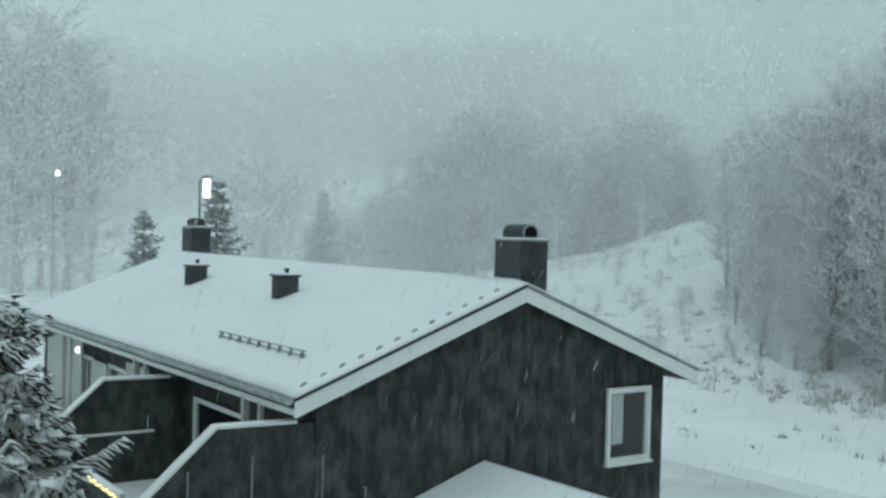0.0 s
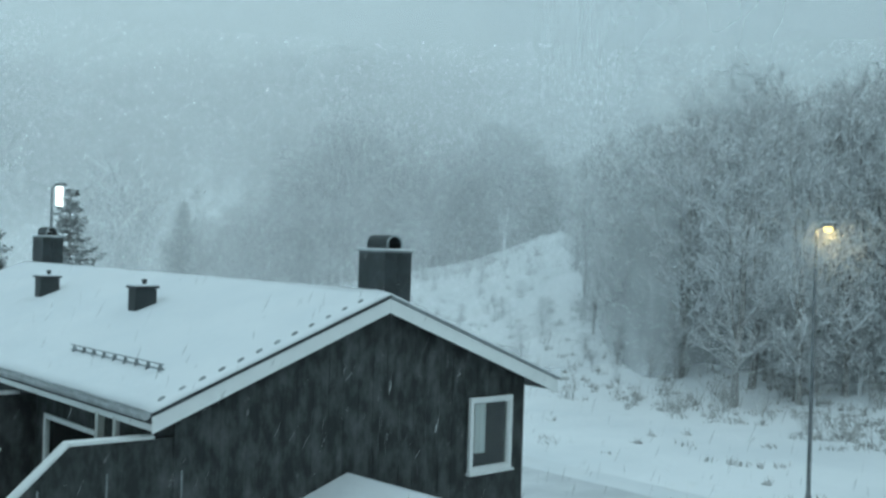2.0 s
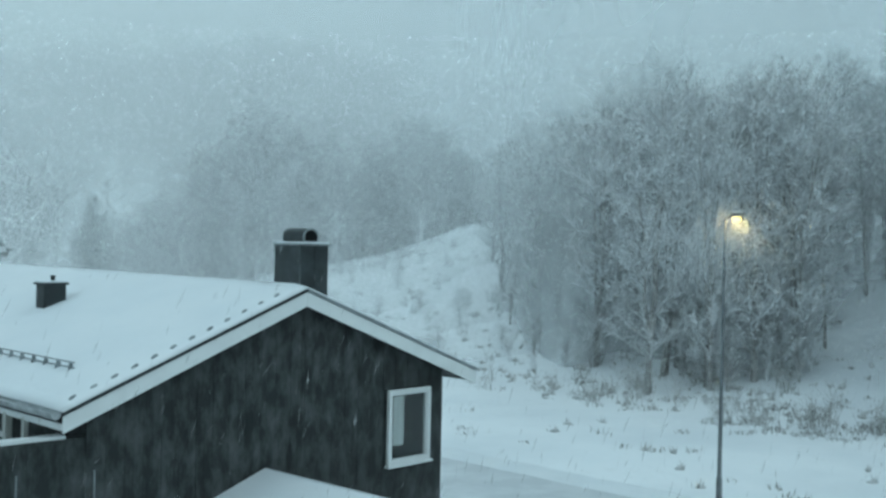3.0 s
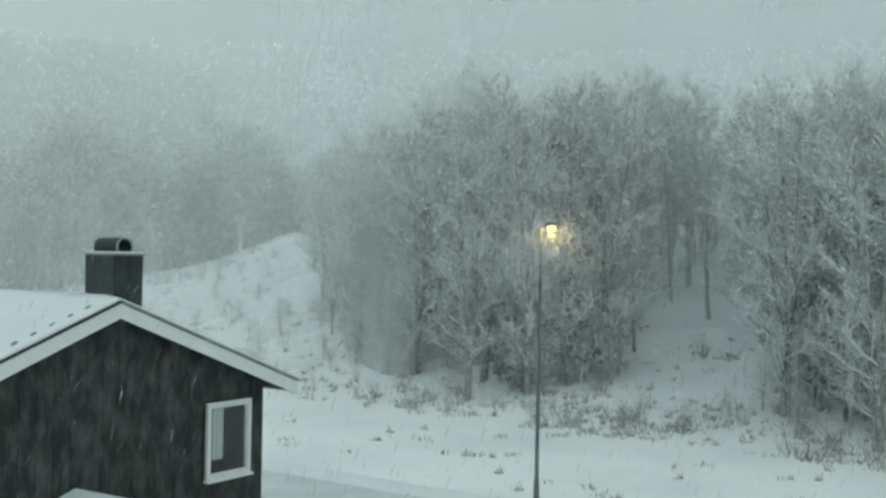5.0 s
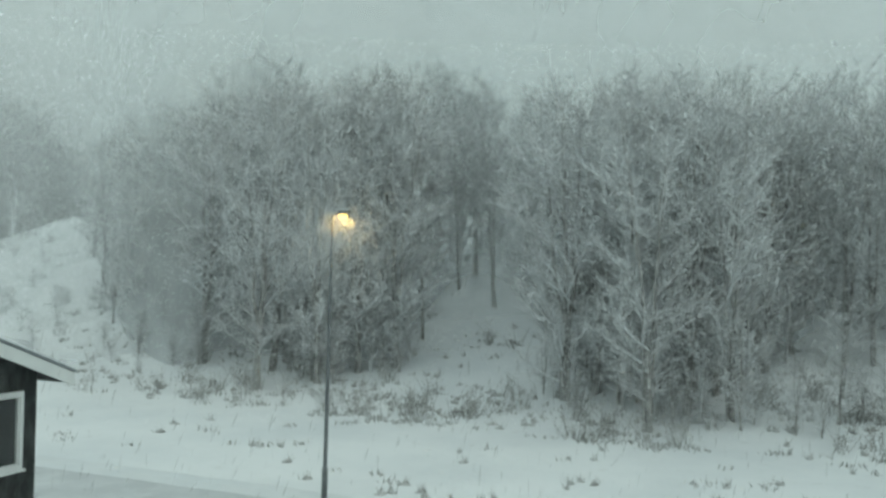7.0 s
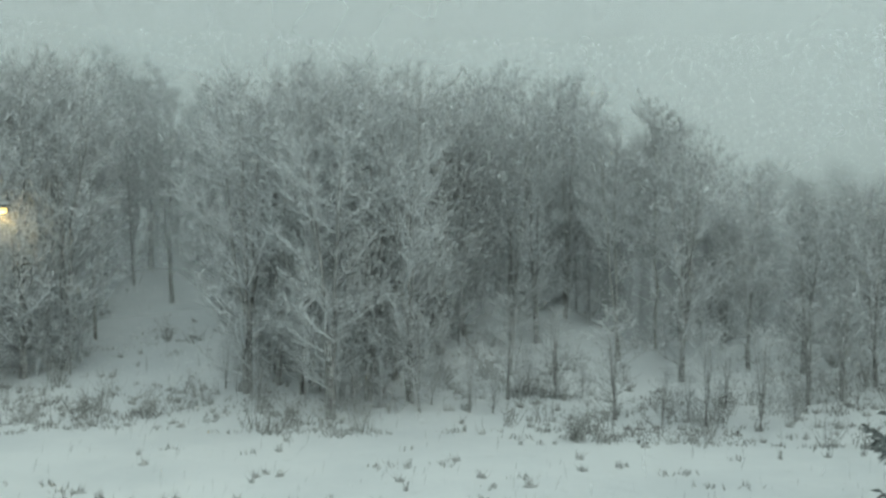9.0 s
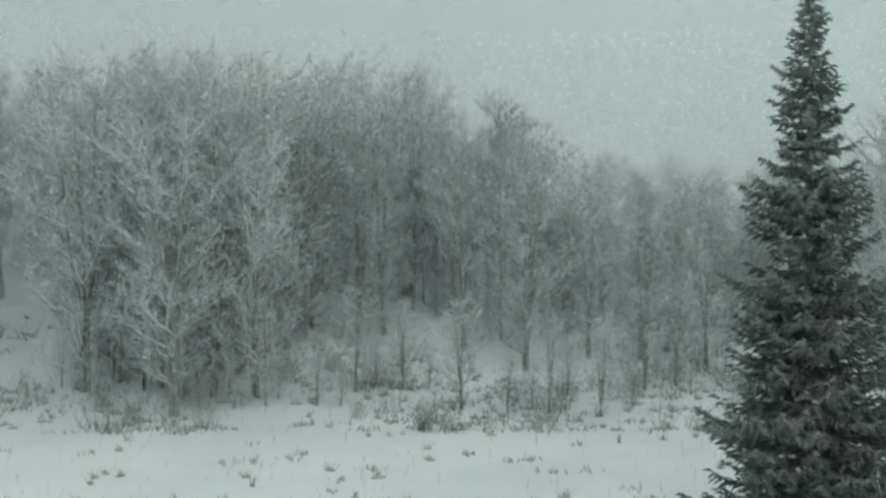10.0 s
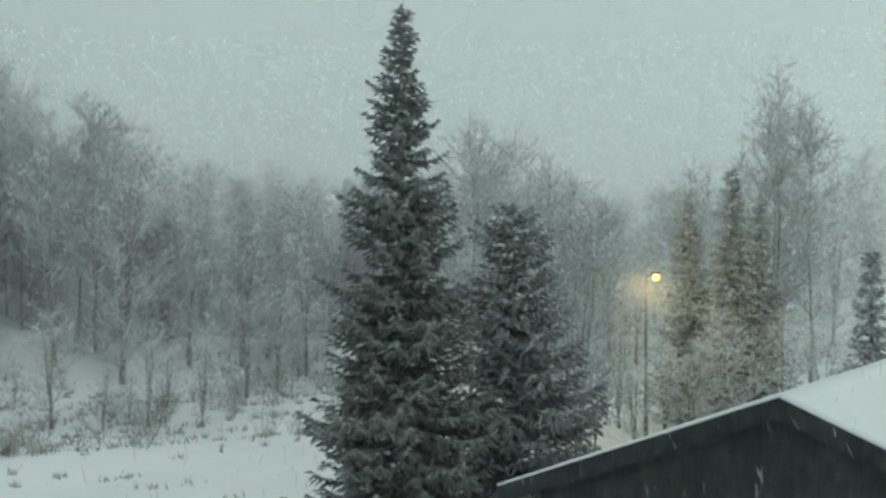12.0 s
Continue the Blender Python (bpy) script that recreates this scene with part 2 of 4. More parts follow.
def build_ground():
    radii = [0.0] + [2.5 * k for k in range(1, 9)] + [20 + 0.9 * k for k in range(1, 80)] + [92 + 4.5 * k for k in range(0, 60)] + [420, 600, 1000, 2000, 4000]
    steps = 420
    verts, faces = [(0, 0, ground_z(0, 0))], []
    for r in radii[1:]:
        for k in range(steps):
            a = 2 * math.pi * k / steps
            x, y = r * math.sin(a), r * math.cos(a)
            verts.append((x, y, ground_z(x, y)))
    for k in range(steps):
        faces.append((0, 1 + (k + 1) % steps, 1 + k))
    for i in range(len(radii) - 2):
        p, q = 1 + i * steps, 1 + (i + 1) * steps
        for k in range(steps):
            j = (k + 1) % steps
            faces.append((p + k, p + j, q + j, q + k))
    ob = raw("ground", verts, faces, GROUND)
    for f in ob.data.polygons:
        f.use_smooth = True
    return tagged(ob, "snow-covered field, bank and hills with dry grass showing", "ground", kind="structure")


def build_road():
    verts, faces = [], []
    n = 160
    for i in range(n + 1):
        y = -70 + 200 * i / n
        bend = 0.0015 * (y - 22) ** 2 if y > 22 else 0.0006 * (22 - y) ** 2
        for x in (22.8, 24.4, 26.2, 28.3):
            xx = x - bend * 0.6
            verts.append((xx, y, ground_z(xx, y) + 0.05 + 0.02 * noise.noise(Vector((xx * 2, y * 0.8, 0)))))
    for i in range(n):
        for k in range(3):
            a = i * 4 + k
            faces.append((a, a + 1, a + 5, a + 4))
    ob = raw("road", verts, faces, ROAD)
    tagged(ob, "narrow road under packed grey snow", "road", kind="structure")
    # ploughed edge of snow along the far side
    bm_v, bm_f = [], []
    for i in range(n * 2 + 1):
        y = -70 + 100 * i / n
        bend = 0.0015 * (y - 22) ** 2 if y > 22 else 0.0006 * (22 - y) ** 2
        x = 28.9 - bend * 0.6
        h = 0.22 + 0.14 * noise.noise(Vector((y * 0.7, 3, 0)))
        for dx, dz in ((-0.7, -0.02), (-0.25, h * 0.8), (0.1, h), (0.5, h * 0.7), (1.1, -0.05)):
            bm_v.append((x + dx, y, ground_z(x + dx, y) + dz))
    for i in range(n * 2):
        for k in range(4):
            a = i * 5 + k
            bm_f.append((a, a + 1, a + 6, a + 5))
    tagged(raw("snow_bank", bm_v, bm_f, SNOW), "low bank of ploughed snow along the road", "snow bank", kind="structure")


build_ground()
build_road()

# ---- the terraced house ----
PX, PY = 10.589, 13.384          # ridge line and gable wall
SL, RIDGE, HALF = 0.383, 7.19, 4.0
YA, YB = 13.034, 28.75           # roof ends
WL, WR = PX - 3.5, PX + 3.497    # side walls
UNIT = 5.0


def roof_z(x):
    return RIDGE - SL * abs(x - PX)


def build_planks(parent, x0, x1, y, top, bottom, holes=(), facing=-1):
    """Upright boards on a wall across y, each a piece of its own, cut round the openings."""
    w, x, i = 0.145, x0, 0
    while x < x1 - 0.02:
        xe = min(x + w, x1)
        spans = [(bottom, None)]
        for hx0, hx1, hz0, hz1 in holes:
            if xe > hx0 and x < hx1:
                spans = [(bottom, hz0), (hz1, None)]
        for lo, hi in spans:
            a, b = x + 0.0012, xe - 0.0012
            ta, tb = (hi, hi) if hi is not None else (top(a), top(b))
            out = [(a, lo), (b, lo), (b, tb), (a, ta)]
            depth = 0.024 if i % 2 else 0.026
            ya, yb = sorted((y, y + facing * depth))
            part("plank", prism(out, "y", ya, yb), DARK_WOOD, parent)
        x, i = xe, i + 1


def build_window(parent_house, x0, x1, z0, z1, y):
    win = empty("window", (x0, y, z0))
    win.parent = parent_house
    back = Matrix.Translation((-x0, -y, -z0))

    def put(name, bm, mat, label=""):
        bm.transform(back)
        return part(name, bm, mat, win, label)
    c = 0.075
    for k, (lo, hi) in enumerate([((x0, z1 - c), (x1, z1)), ((x0, z0), (x1, z0 + c)), ((x0, z0 + c), (x0 + c, z1 - c)), ((x1 - c, z0 + c), (x1, z1 - c))]):
        put("casing", box((lo[0], y - 0.07, lo[1]), (hi[0], y + 0.0, hi[1]), 0.006), WHITE)
    put("sill", box((x0 - 0.03, y - 0.12, z0 - 0.03), (x1 + 0.03, y - 0.0, z0 + 0.012), 0.006), WHITE, "snow-dusted white sill")
    s0, s1, t0, t1, e = x0 + c, x1 - c, z0 + c, z1 - c, 0.03
    for lo, hi in [((s0, t1 - e), (s1, t1)), ((s0, t0), (s1, t0 + e)), ((s0, t0 + e), (s0 + e, t1 - e)), ((s1 - e, t0 + e), (s1, t1 - e))]:
        put("sash", box((lo[0], y - 0.045, lo[1]), (hi[0], y + 0.03, hi[1]), 0.004), WHITE)
    put("pane", box((s0 + e, y - 0.012, t0 + e), (s1 - e, y - 0.004, t1 - e)), GLASS).visible_shadow = False
    return win


def build_house():
    house = empty("row_house", (PX, PY, 0))
    off = Matrix.Translation((-PX, -PY, 0))

    def put(name, bm, mat, label="", under=None):
        bm.transform(off)
        return part(name, bm, mat, under or house, label)
    win = (PX + 2.095, PX + 3.135, 4.055, 5.378)
    # gable wall with the window opening
    t = 0.16
    gable = bmesh.new()
    hx0, hx1, hz0, hz1 = win[0] + 0.05, win[1] - 0.05, win[2] + 0.05, win[3] - 0.05
    add_prism(gable, [(WL, 0), (PX, 0), (PX, roof_z(PX) - 0.25), (WL, roof_z(WL) - 0.25)], "y", PY, PY + t)
    add_prism(gable, [(PX, 0), (hx0, 0), (hx0, roof_z(hx0) - 0.25), (PX, roof_z(PX) - 0.25)], "y", PY, PY + t)
    add_prism(gable, [(hx0, 0), (hx1, 0), (hx1, hz0), (hx0, hz0)], "y", PY, PY + t)
    add_prism(gable, [(hx0, hz1), (hx1, hz1), (hx1, roof_z(hx1) - 0.25), (hx0, roof_z(hx0) - 0.25)], "y", PY, PY + t)
    add_prism(gable, [(hx1, 0), (WR, 0), (WR, roof_z(WR) - 0.25), (hx1, roof_z(hx1) - 0.25)], "y", PY, PY + t)
    bmesh.ops.recalc_face_normals(gable, faces=gable.faces[:])
    wall = put("gable_wall", gable, DARK_WOOD, "dark-stained board-clad gable wall")
    back = put("back_gable_wall", prism([(WL, 0), (WR, 0), (WR, roof_z(WR) - 0.25), (PX, roof_z(PX) - 0.25), (WL, roof_z(WL) - 0.25)], "y", 28.24, 28.4), DARK_WOOD)
    put("side_wall", box((WR - 0.16, PY + t, 0), (WR, 28.24, roof_z(WR) - 0.25)), DARK_WOOD)
    # garden side: storeys with door and window openings, unit by unit
    side = bmesh.new()
    for u in range(3):
        y0 = PY + u * UNIT + (t if u == 0 else 0)
        y1 = PY + (u + 1) * UNIT - (0.16 if u == 2 else 0)
        add_box(side, (WL, y0, 0), (WL + 0.16, y1, 2.85))
        add_box(side, (WL, y0, 4.95), (WL + 0.16, y1, roof_z(WL) - 0.25))
        for a, b in ((y0, PY + u * UNIT + 0.7), (PY + u * UNIT + 1.6, PY + u * UNIT + 2.3), (PY + u * UNIT + 4.58, y1)):
            add_box(side, (WL, a, 2.85), (WL + 0.16, b, 4.95))
        add_box(side, (WL, PY + u * UNIT + 2.3, 2.85), (WL + 0.16, PY + u * UNIT + 4.58, 3.75))
    put("garden_wall", side, DARK_WOOD)
    for u in range(3):
        yb = PY + u * UNIT
        for name, ya, yc, za, zb in (("balcony_door", yb + 0.7, yb + 1.6, 3.42, 4.95), ("side_window", yb + 2.3, yb + 4.58, 3.75, 4.95)):
            fr = empty(name, (WL - PX, ya - PY, za))
            fr.parent = house
            e = 0.08
            for lo, hi in [((ya, zb - e), (yc, zb)), ((ya, za), (yc, za + e)), ((ya, za + e), (ya + e, zb - e)), ((yc - e, za + e), (yc, zb - e))]:
                part("frame", box((-0.03, lo[0] - ya, lo[1] - za), (0.06, hi[0] - ya, hi[1] - za), 0.005), WHITE, fr)
            part("pane", box((0.01, e, e), (0.02, yc - ya - e, zb - za - e)), GLASS, fr).visible_shadow = False
    # upper floor and rooms kept dim behind the panes
    put("upper_floor", box((WL + 0.17, PY + 0.17, 2.62), (WR - 0.17, 28.22, 2.82)), INSIDE)
    put("partition_wall", box((WL + 0.17, PY + 2.6, 2.83), (WR - 0.17, PY + 2.7, 5.6)), INSIDE)
    put("attic_floor", box((WL + 0.17, PY + 0.17, 5.42), (WR - 0.17, 28.22, 5.5)), INSIDE)
    # roof slabs, white barge boards, dark flashings, gutters
    for s, name in ((-1, "roof_slope"), (1, "roof_slope")):
        xe = PX + s * HALF
        put(name, prism([(PX, RIDGE), (xe, roof_z(xe)), (xe, roof_z(xe) - 0.17), (PX, RIDGE - 0.17)], "y", YA, YB), ROOFING, "dark roofing under snow")
        for ya, yb in ((YA - 0.034, YA - 0.003), (YB + 0.003, YB + 0.034)):
            put("barge_board", prism([(PX, RIDGE - 0.035), (xe + s * 0.02, roof_z(xe) - 0.043), (xe + s * 0.02, roof_z(xe) - 0.275), (PX, RIDGE - 0.265)], "y", ya, yb, 0.004), WHITE, "white-painted barge board")
        put("verge_flashing", prism([(PX, RIDGE + 0.018), (xe + s * 0.03, roof_z(xe) + 0.008), (xe + s * 0.03, roof_z(xe) - 0.038), (PX, RIDGE - 0.030)], "y", YA - 0.05, YA - 0.004), DARK_METAL if s < 0 else GREY_METAL, "dark metal flashing" if s < 0 else "grey metal flashing")
        put("soffit", prism([(PX + s * 3.52, roof_z(PX + s * 3.52) - 0.18), (xe, roof_z(xe) - 0.18), (xe, roof_z(xe) - 0.215), (PX + s * 3.52, roof_z(PX + s * 3.52) - 0.215)], "y", YA + 0.002, YB), DARK_WOOD)
        put("eaves_board", box((min(xe, xe + s * 0.025), YA + 0.002, roof_z(xe) - 0.235), (max(xe, xe + s * 0.025), YB, roof_z(xe) - 0.15)), WHITE)
        gut = bmesh.new()
        n = 8
        ring = [(xe + s * 0.09 + 0.08 * math.cos(math.pi + math.pi * k / n), roof_z(xe) + 0.005 + 0.10 * math.sin(math.pi + math.pi * k / n)) for k in range(n + 1)]
        inner = [(xe + s * 0.09 + 0.07 * math.cos(math.pi + math.pi * k / n), roof_z(xe) + 0.005 + 0.09 * math.sin(math.pi + math.pi * k / n)) for k in range(n + 1)]
        add_prism(gut, ring + inner[::-1], "y", YA + (0.02 if s < 0 else 0.6), YB)
        bmesh.ops.recalc_face_normals(gut, faces=gut.faces[:])
        put("gutter", gut, GUTTER, "light grey metal gutter")
    put("ridge_cap", prism([(PX - 0.16, roof_z(PX - 0.16) + 0.03), (PX, RIDGE + 0.05), (PX + 0.16, roof_z(PX + 0.16) + 0.03), (PX, RIDGE - 0.01)], "y", YA, YB), DARK_METAL)
    # chimneys
    def chimney(x0, x1, y0, y1, top):
        c = empty("chimney", ((x0 + x1) / 2 - PX, (y0 + y1) / 2 - PY, roof_z(x1)))
        c.parent = house
        o2 = Matrix.Translation((-(x0 + x1) / 2, -(y0 + y1) / 2, -roof_z(x1)))

        def cp(name, bm, mat, label=""):
            bm.transform(o2)
            return part(name, bm, mat, c, label)
        cp("casing", box((x0, y0, roof_z(x1) - 0.1), (x1, y1, top - 0.03), 0.008), DARK_METAL, "dark sheet-metal chimney casing")
        cp("seam", box(((x0 + x1) / 2 - 0.01, y0 - 0.008, roof_z(x1)), ((x0 + x1) / 2 + 0.01, y0, top - 0.06)), DARK_METAL)
        cp("cap", box((x0 - 0.03, y0 - 0.03, top - 0.03), (x1 + 0.03, y1 + 0.03, top), 0.006), GREY_METAL, "thin snowy cap plate")
        cp("cap_snow", box((x0 - 0.02, y0 - 0.02, top + 0.001), (x1 + 0.02, y1 + 0.02, top + 0.028), 0.012), SNOW, "thin snow on the cap plate")
        # barrel-shaped rain hood, open at its ends
        xm, r, n = (x0 + x1) / 2 + 0.0, 0.17, 14
        ya, yb = y0 + 0.12, y1 - 0.05
        ang = [radians(-35 + 250 * k / n) for k in range(n + 1)]
        out = [(xm + r * math.cos(a), top + 0.10 + r * math.sin(a) * 0.9) for a in ang]
        inn = [(xm + (r - 0.015) * math.cos(a), top + 0.10 + (r - 0.015) * math.sin(a) * 0.9) for a in ang]
        hood = add_prism(bmesh.new(), out + inn[::-1], "y", ya, yb)
        bmesh.ops.recalc_face_normals(hood, faces=hood.faces[:])
        cp("rain_hood", hood, DARK_METAL, "barrel-shaped dark metal rain hood")
        cp("hood_rim", prism(out + [(xm + (r - 0.03) * math.cos(a), top + 0.10 + (r - 0.03) * math.sin(a) * 0.9) for a in ang][::-1], "y", ya - 0.02, ya - 0.002), GREY_METAL)
        cp("flue", rod((xm, (ya + yb) / 2, top - 0.02), (xm, (ya + yb) / 2, top + 0.12), 0.09, None, 12), DARK_METAL)
        return c
    chimney(PX + 0.25, PX + 0.83, 13.5, 14.2, 7.91)
    chimney(PX + 0.25, PX + 0.80, 27.96, 28.70, 7.95)
    # two ventilation boxes on the garden slope
    for yv in (18.5, 23.1):
        v = empty("roof_vent", (-1.5, yv - PY, roof_z(PX - 1.5)))
        v.parent = house
        zt = 0.53
        part("vent_box", box((-0.21, -0.12, -0.12), (0.21, 0.2, zt - 0.1), 0.006), DARK_METAL, v, "dark sheet-metal vent box")
        part("lid", box((-0.25, -0.16, zt - 0.095), (0.25, 0.24, zt - 0.06), 0.006), DARK_METAL, v)
        part("cowl_pipe", rod((0.03, 0.04, zt - 0.06), (0.03, 0.04, zt + 0.04), 0.04, None, 10), DARK_METAL, v)
        part("cowl_cap", rod((0.03, 0.04, zt + 0.04), (0.03, 0.04, zt + 0.075), 0.062, 0.04, 10), DARK_METAL, v)
        tagged(part("lid_snow", box((-0.24, -0.15, zt - 0.058), (0.24, 0.23, zt - 0.02), 0.015), SNOW, v), "thin snow on the vent lid")
    # snow guard rail
    g = empty("snow_guard", (-3.22, 1.0, roof_z(PX - 3.22)))
    g.parent = house
    for k in range(9):
        part("bracket", prism([(-0.06, 0.0), (0.06, 0.03), (0.012, 0.19), (-0.02, 0.19)], "y", 3.1 * k / 8 - 0.01, 3.1 * k / 8 + 0.01), GREY_METAL, g)
    for z in (0.11, 0.185):
        part("rail", rod((-0.01, -0.12, z), (-0.01, 3.24, z), 0.011), GREY_METAL, g)
    # ends of the roofing ribs along the verge
    for k in range(12):
        x = PX - 0.42 - 0.305 * k
        rib = bmesh.new()
        bmesh.ops.create_uvsphere(rib, u_segments=10, v_segments=6, radius=1, matrix=pose(x, YA + 0.20, roof_z(x) + 0.068, 0, -21, 20) @ Matrix.Diagonal((0.075, 0.035, 0.028, 1)))
        put("roofing_rib", rib, GREY_METAL)
    # wing walls between the balconies, with white capping
    for u in range(3):
        y = PY + u * UNIT
        low = 4.15
        zl = 5.30 - (5.61 - low) * 0.905
        if u < 2:
            wing = put("wing_wall", prism([(WL, 0), (WL, 5.238), (5.61, 5.255), (low, zl - 0.06), (low, 0)], "y", y, y + 0.14), DARK_WOOD, "dark board-clad wing wall with sloping top")
            put("capping", prism([(WL - 0.3, 5.245), (5.60, 5.262), (5.60, 5.308), (WL - 0.3, 5.290)], "y", y - 0.03, y + 0.17, 0.004), WHITE, "white capping board")
            put("capping", prism([(5.598, 5.262), (low - 0.02, zl - 0.056), (low - 0.02, zl + 0.005), (5.598, 5.312)], "y", y - 0.03, y + 0.17, 0.004), WHITE, "white capping board")
        if u == 1:
            put("rail_board", box((4.2, y - 0.03, 4.30), (6.5, y - 0.003, 4.345)), WHITE)
        # balcony deck and front
        put("balcony_deck", box((4.9, y + 0.14, 3.2), (WL, y + UNIT - 0.002, 3.35)), DARK_WOOD)
        put("balcony_front", box((4.82, y + 0.14, 3.15), (4.898, y + UNIT - 0.002, 4.0)), DARK_WOOD, "dark board balcony front")
        put("balcony_post", box((6.55, y + 1.28, 3.35), (6.65, y + 1.37, roof_z(6.6) - 0.2)), PALE, "pale post under the eaves")
        put("balcony_post", box((6.56, y + 0.73, 3.35), (6.63, y + 0.80, roof_z(6.6) - 0.2)), PALE, "pale post under the eaves")
    for ya, yb, za, zb in ((24.95, 26.3, 3.4, 5.25), (26.34, 27.75, 3.4, 5.25), (22.9, 24.05, 4.0, 4.93), (20.2, 21.6, 4.6, 5.15)):
        put("pale_panel", box((WL - 0.075, ya, za), (WL - 0.035, yb, zb), 0.006), PALE, "pale wall panel by the balcony")
    put("downpipe", rod((WL - 0.09, 24.72, 0), (WL - 0.09, 24.72, 5.3), 0.045, None, 10), WHITE, "white downpipe")
    for u in range(3):
        y = PY + u * UNIT
        put("deck_snow", box((4.91, y + 0.16, 3.35), (WL - 0.1, y + UNIT - 0.02, 3.46), 0.03), SNOW, "snow lying on the balcony deck")
    # thin pale rods standing against the boards
    for x, top in ((-3.388, 4.77), (-4.48, 4.85), (-5.40, 4.74), (-2.671, 4.23)):
        put("wall_rod", rod((PX + x, PY - 0.05, 0.0), (PX + x, PY - 0.05, top), 0.013, None, 6), GREY_METAL, "thin pale rod against the boards")
    return house, wall, win


house, gable_wall, win = build_house()
tagged(house, "dark-clad terraced house with a snowy roof and white trim", "house")
gable_window = build_window(house, win[0] - PX, win[1] - PX, win[2], win[3], -0.035)


def build_roof_snow():
    """Snow lying on the roof, uneven, thinning towards the edges."""
    for s in (-1, 1):
        verts, faces = [], []
        nu, nv = 24, 90
        for j in range(nv + 1):
            for i in range(nu + 1):
                u, v = i / nu, j / nv
                x = PX + s * (HALF + 0.03) * u
                y = YA - 0.04 + (YB - YA + 0.02) * v
                edge = min(1, (1 - u) * 12 + 0.25) * min(1, v * 30 + 0.3) * min(1, (1 - v) * 30 + 0.3)
                verts.append((x, y, roof_z(x) + 0.03 + (0.055 + 0.02 * noise.noise(Vector((x * 1.2, y * 1.2, s)))) * edge))
        for j in range(nv):
            for i in range(nu):
                a = j * (nu + 1) + i
                faces.append((a, a + 1, a + nu + 2, a + nu + 1) if s > 0 else (a, a + nu + 1, a + nu + 2, a + 1))
        ob = raw("roof_snow", verts, faces, SNOW)
        so = ob.modifiers.new("thickness", "SOLIDIFY")
        so.thickness, so.offset = 0.03, -1
        for f in ob.data.polygons:
            f.use_smooth = True
        tagged(ob, "thin uneven layer of snow lying on the roof", "snow", kind="stuff")


build_roof_snow()


def build_porch():
    p = empty("porch_roof", (10.07, PY - 0.05, 4.3))
    tagged(p, "snow-covered gabled porch roof against the dark wall", "porch")
    pitch, half, length = 0.335, 2.6, 4.2
    for s in (-1, 1):
        part("roof_slope", prism([(0, 0.02), (s * half, 0.02 - pitch * half), (s * half, -0.14 - pitch * half), (0, -0.14)], "y", -length, 0), ROOFING, p)
        part("snow_layer", prism([(0, 0.105), (s * (half - 0.02), 0.10 - pitch * half), (s * (half - 0.02), 0.025 - pitch * half), (0, 0.025)], "y", -length + 0.02, -0.01, 0.012), SNOW, p, "smooth layer of snow")
        part("barge_board", prism([(0, 0.02), (s * half, 0.02 - pitch * half), (s * half, -0.2 - pitch * half), (0, -0.2)], "y", -length - 0.03, -length - 0.003), WHITE, p)
        part("porch_wall", box((min(s * (half - 0.35), s * (half - 0.2)), -length + 0.35, -4.3), (max(s * (half - 0.35), s * (half - 0.2)), 0, -0.14 - pitch * (half - 0.2))), DARK_WOOD, p)
    part("porch_front", prism([(-half + 0.36, -4.3), (half - 0.36, -4.3), (half - 0.36, -0.15 - pitch * (half - 0.3)), (0, -0.15), (-half + 0.36, -0.15 - pitch * (half - 0.3))], "y", -length + 0.35, -length + 0.47), DARK_WOOD, p)


build_porch()


def build_curtain():
    x0, x1, z0, z1 = win[0] + 0.185, win[0] + 0.45, win[2] + 0.33, win[3] - 0.13
    v, f, n = [], [], 24
    for i in range(n + 1):
        x = x0 + (x1 - x0) * i / n
        y = PY - 0.012 + 0.012 * math.sin(i * 1.9)
        v += [(x, y, z0 + 0.015 * math.sin(i)), (x, y, z1)]
    for i in range(n):
        f.append((2 * i, 2 * i + 2, 2 * i + 3, 2 * i + 1))
    ob = raw("curtain", v, f, CLOTH)
    so = ob.modifiers.new("thickness", "SOLIDIFY")
    so.thickness = 0.006
    tagged(ob, "white curtain hanging inside the gable window", "curtain")


build_curtain()


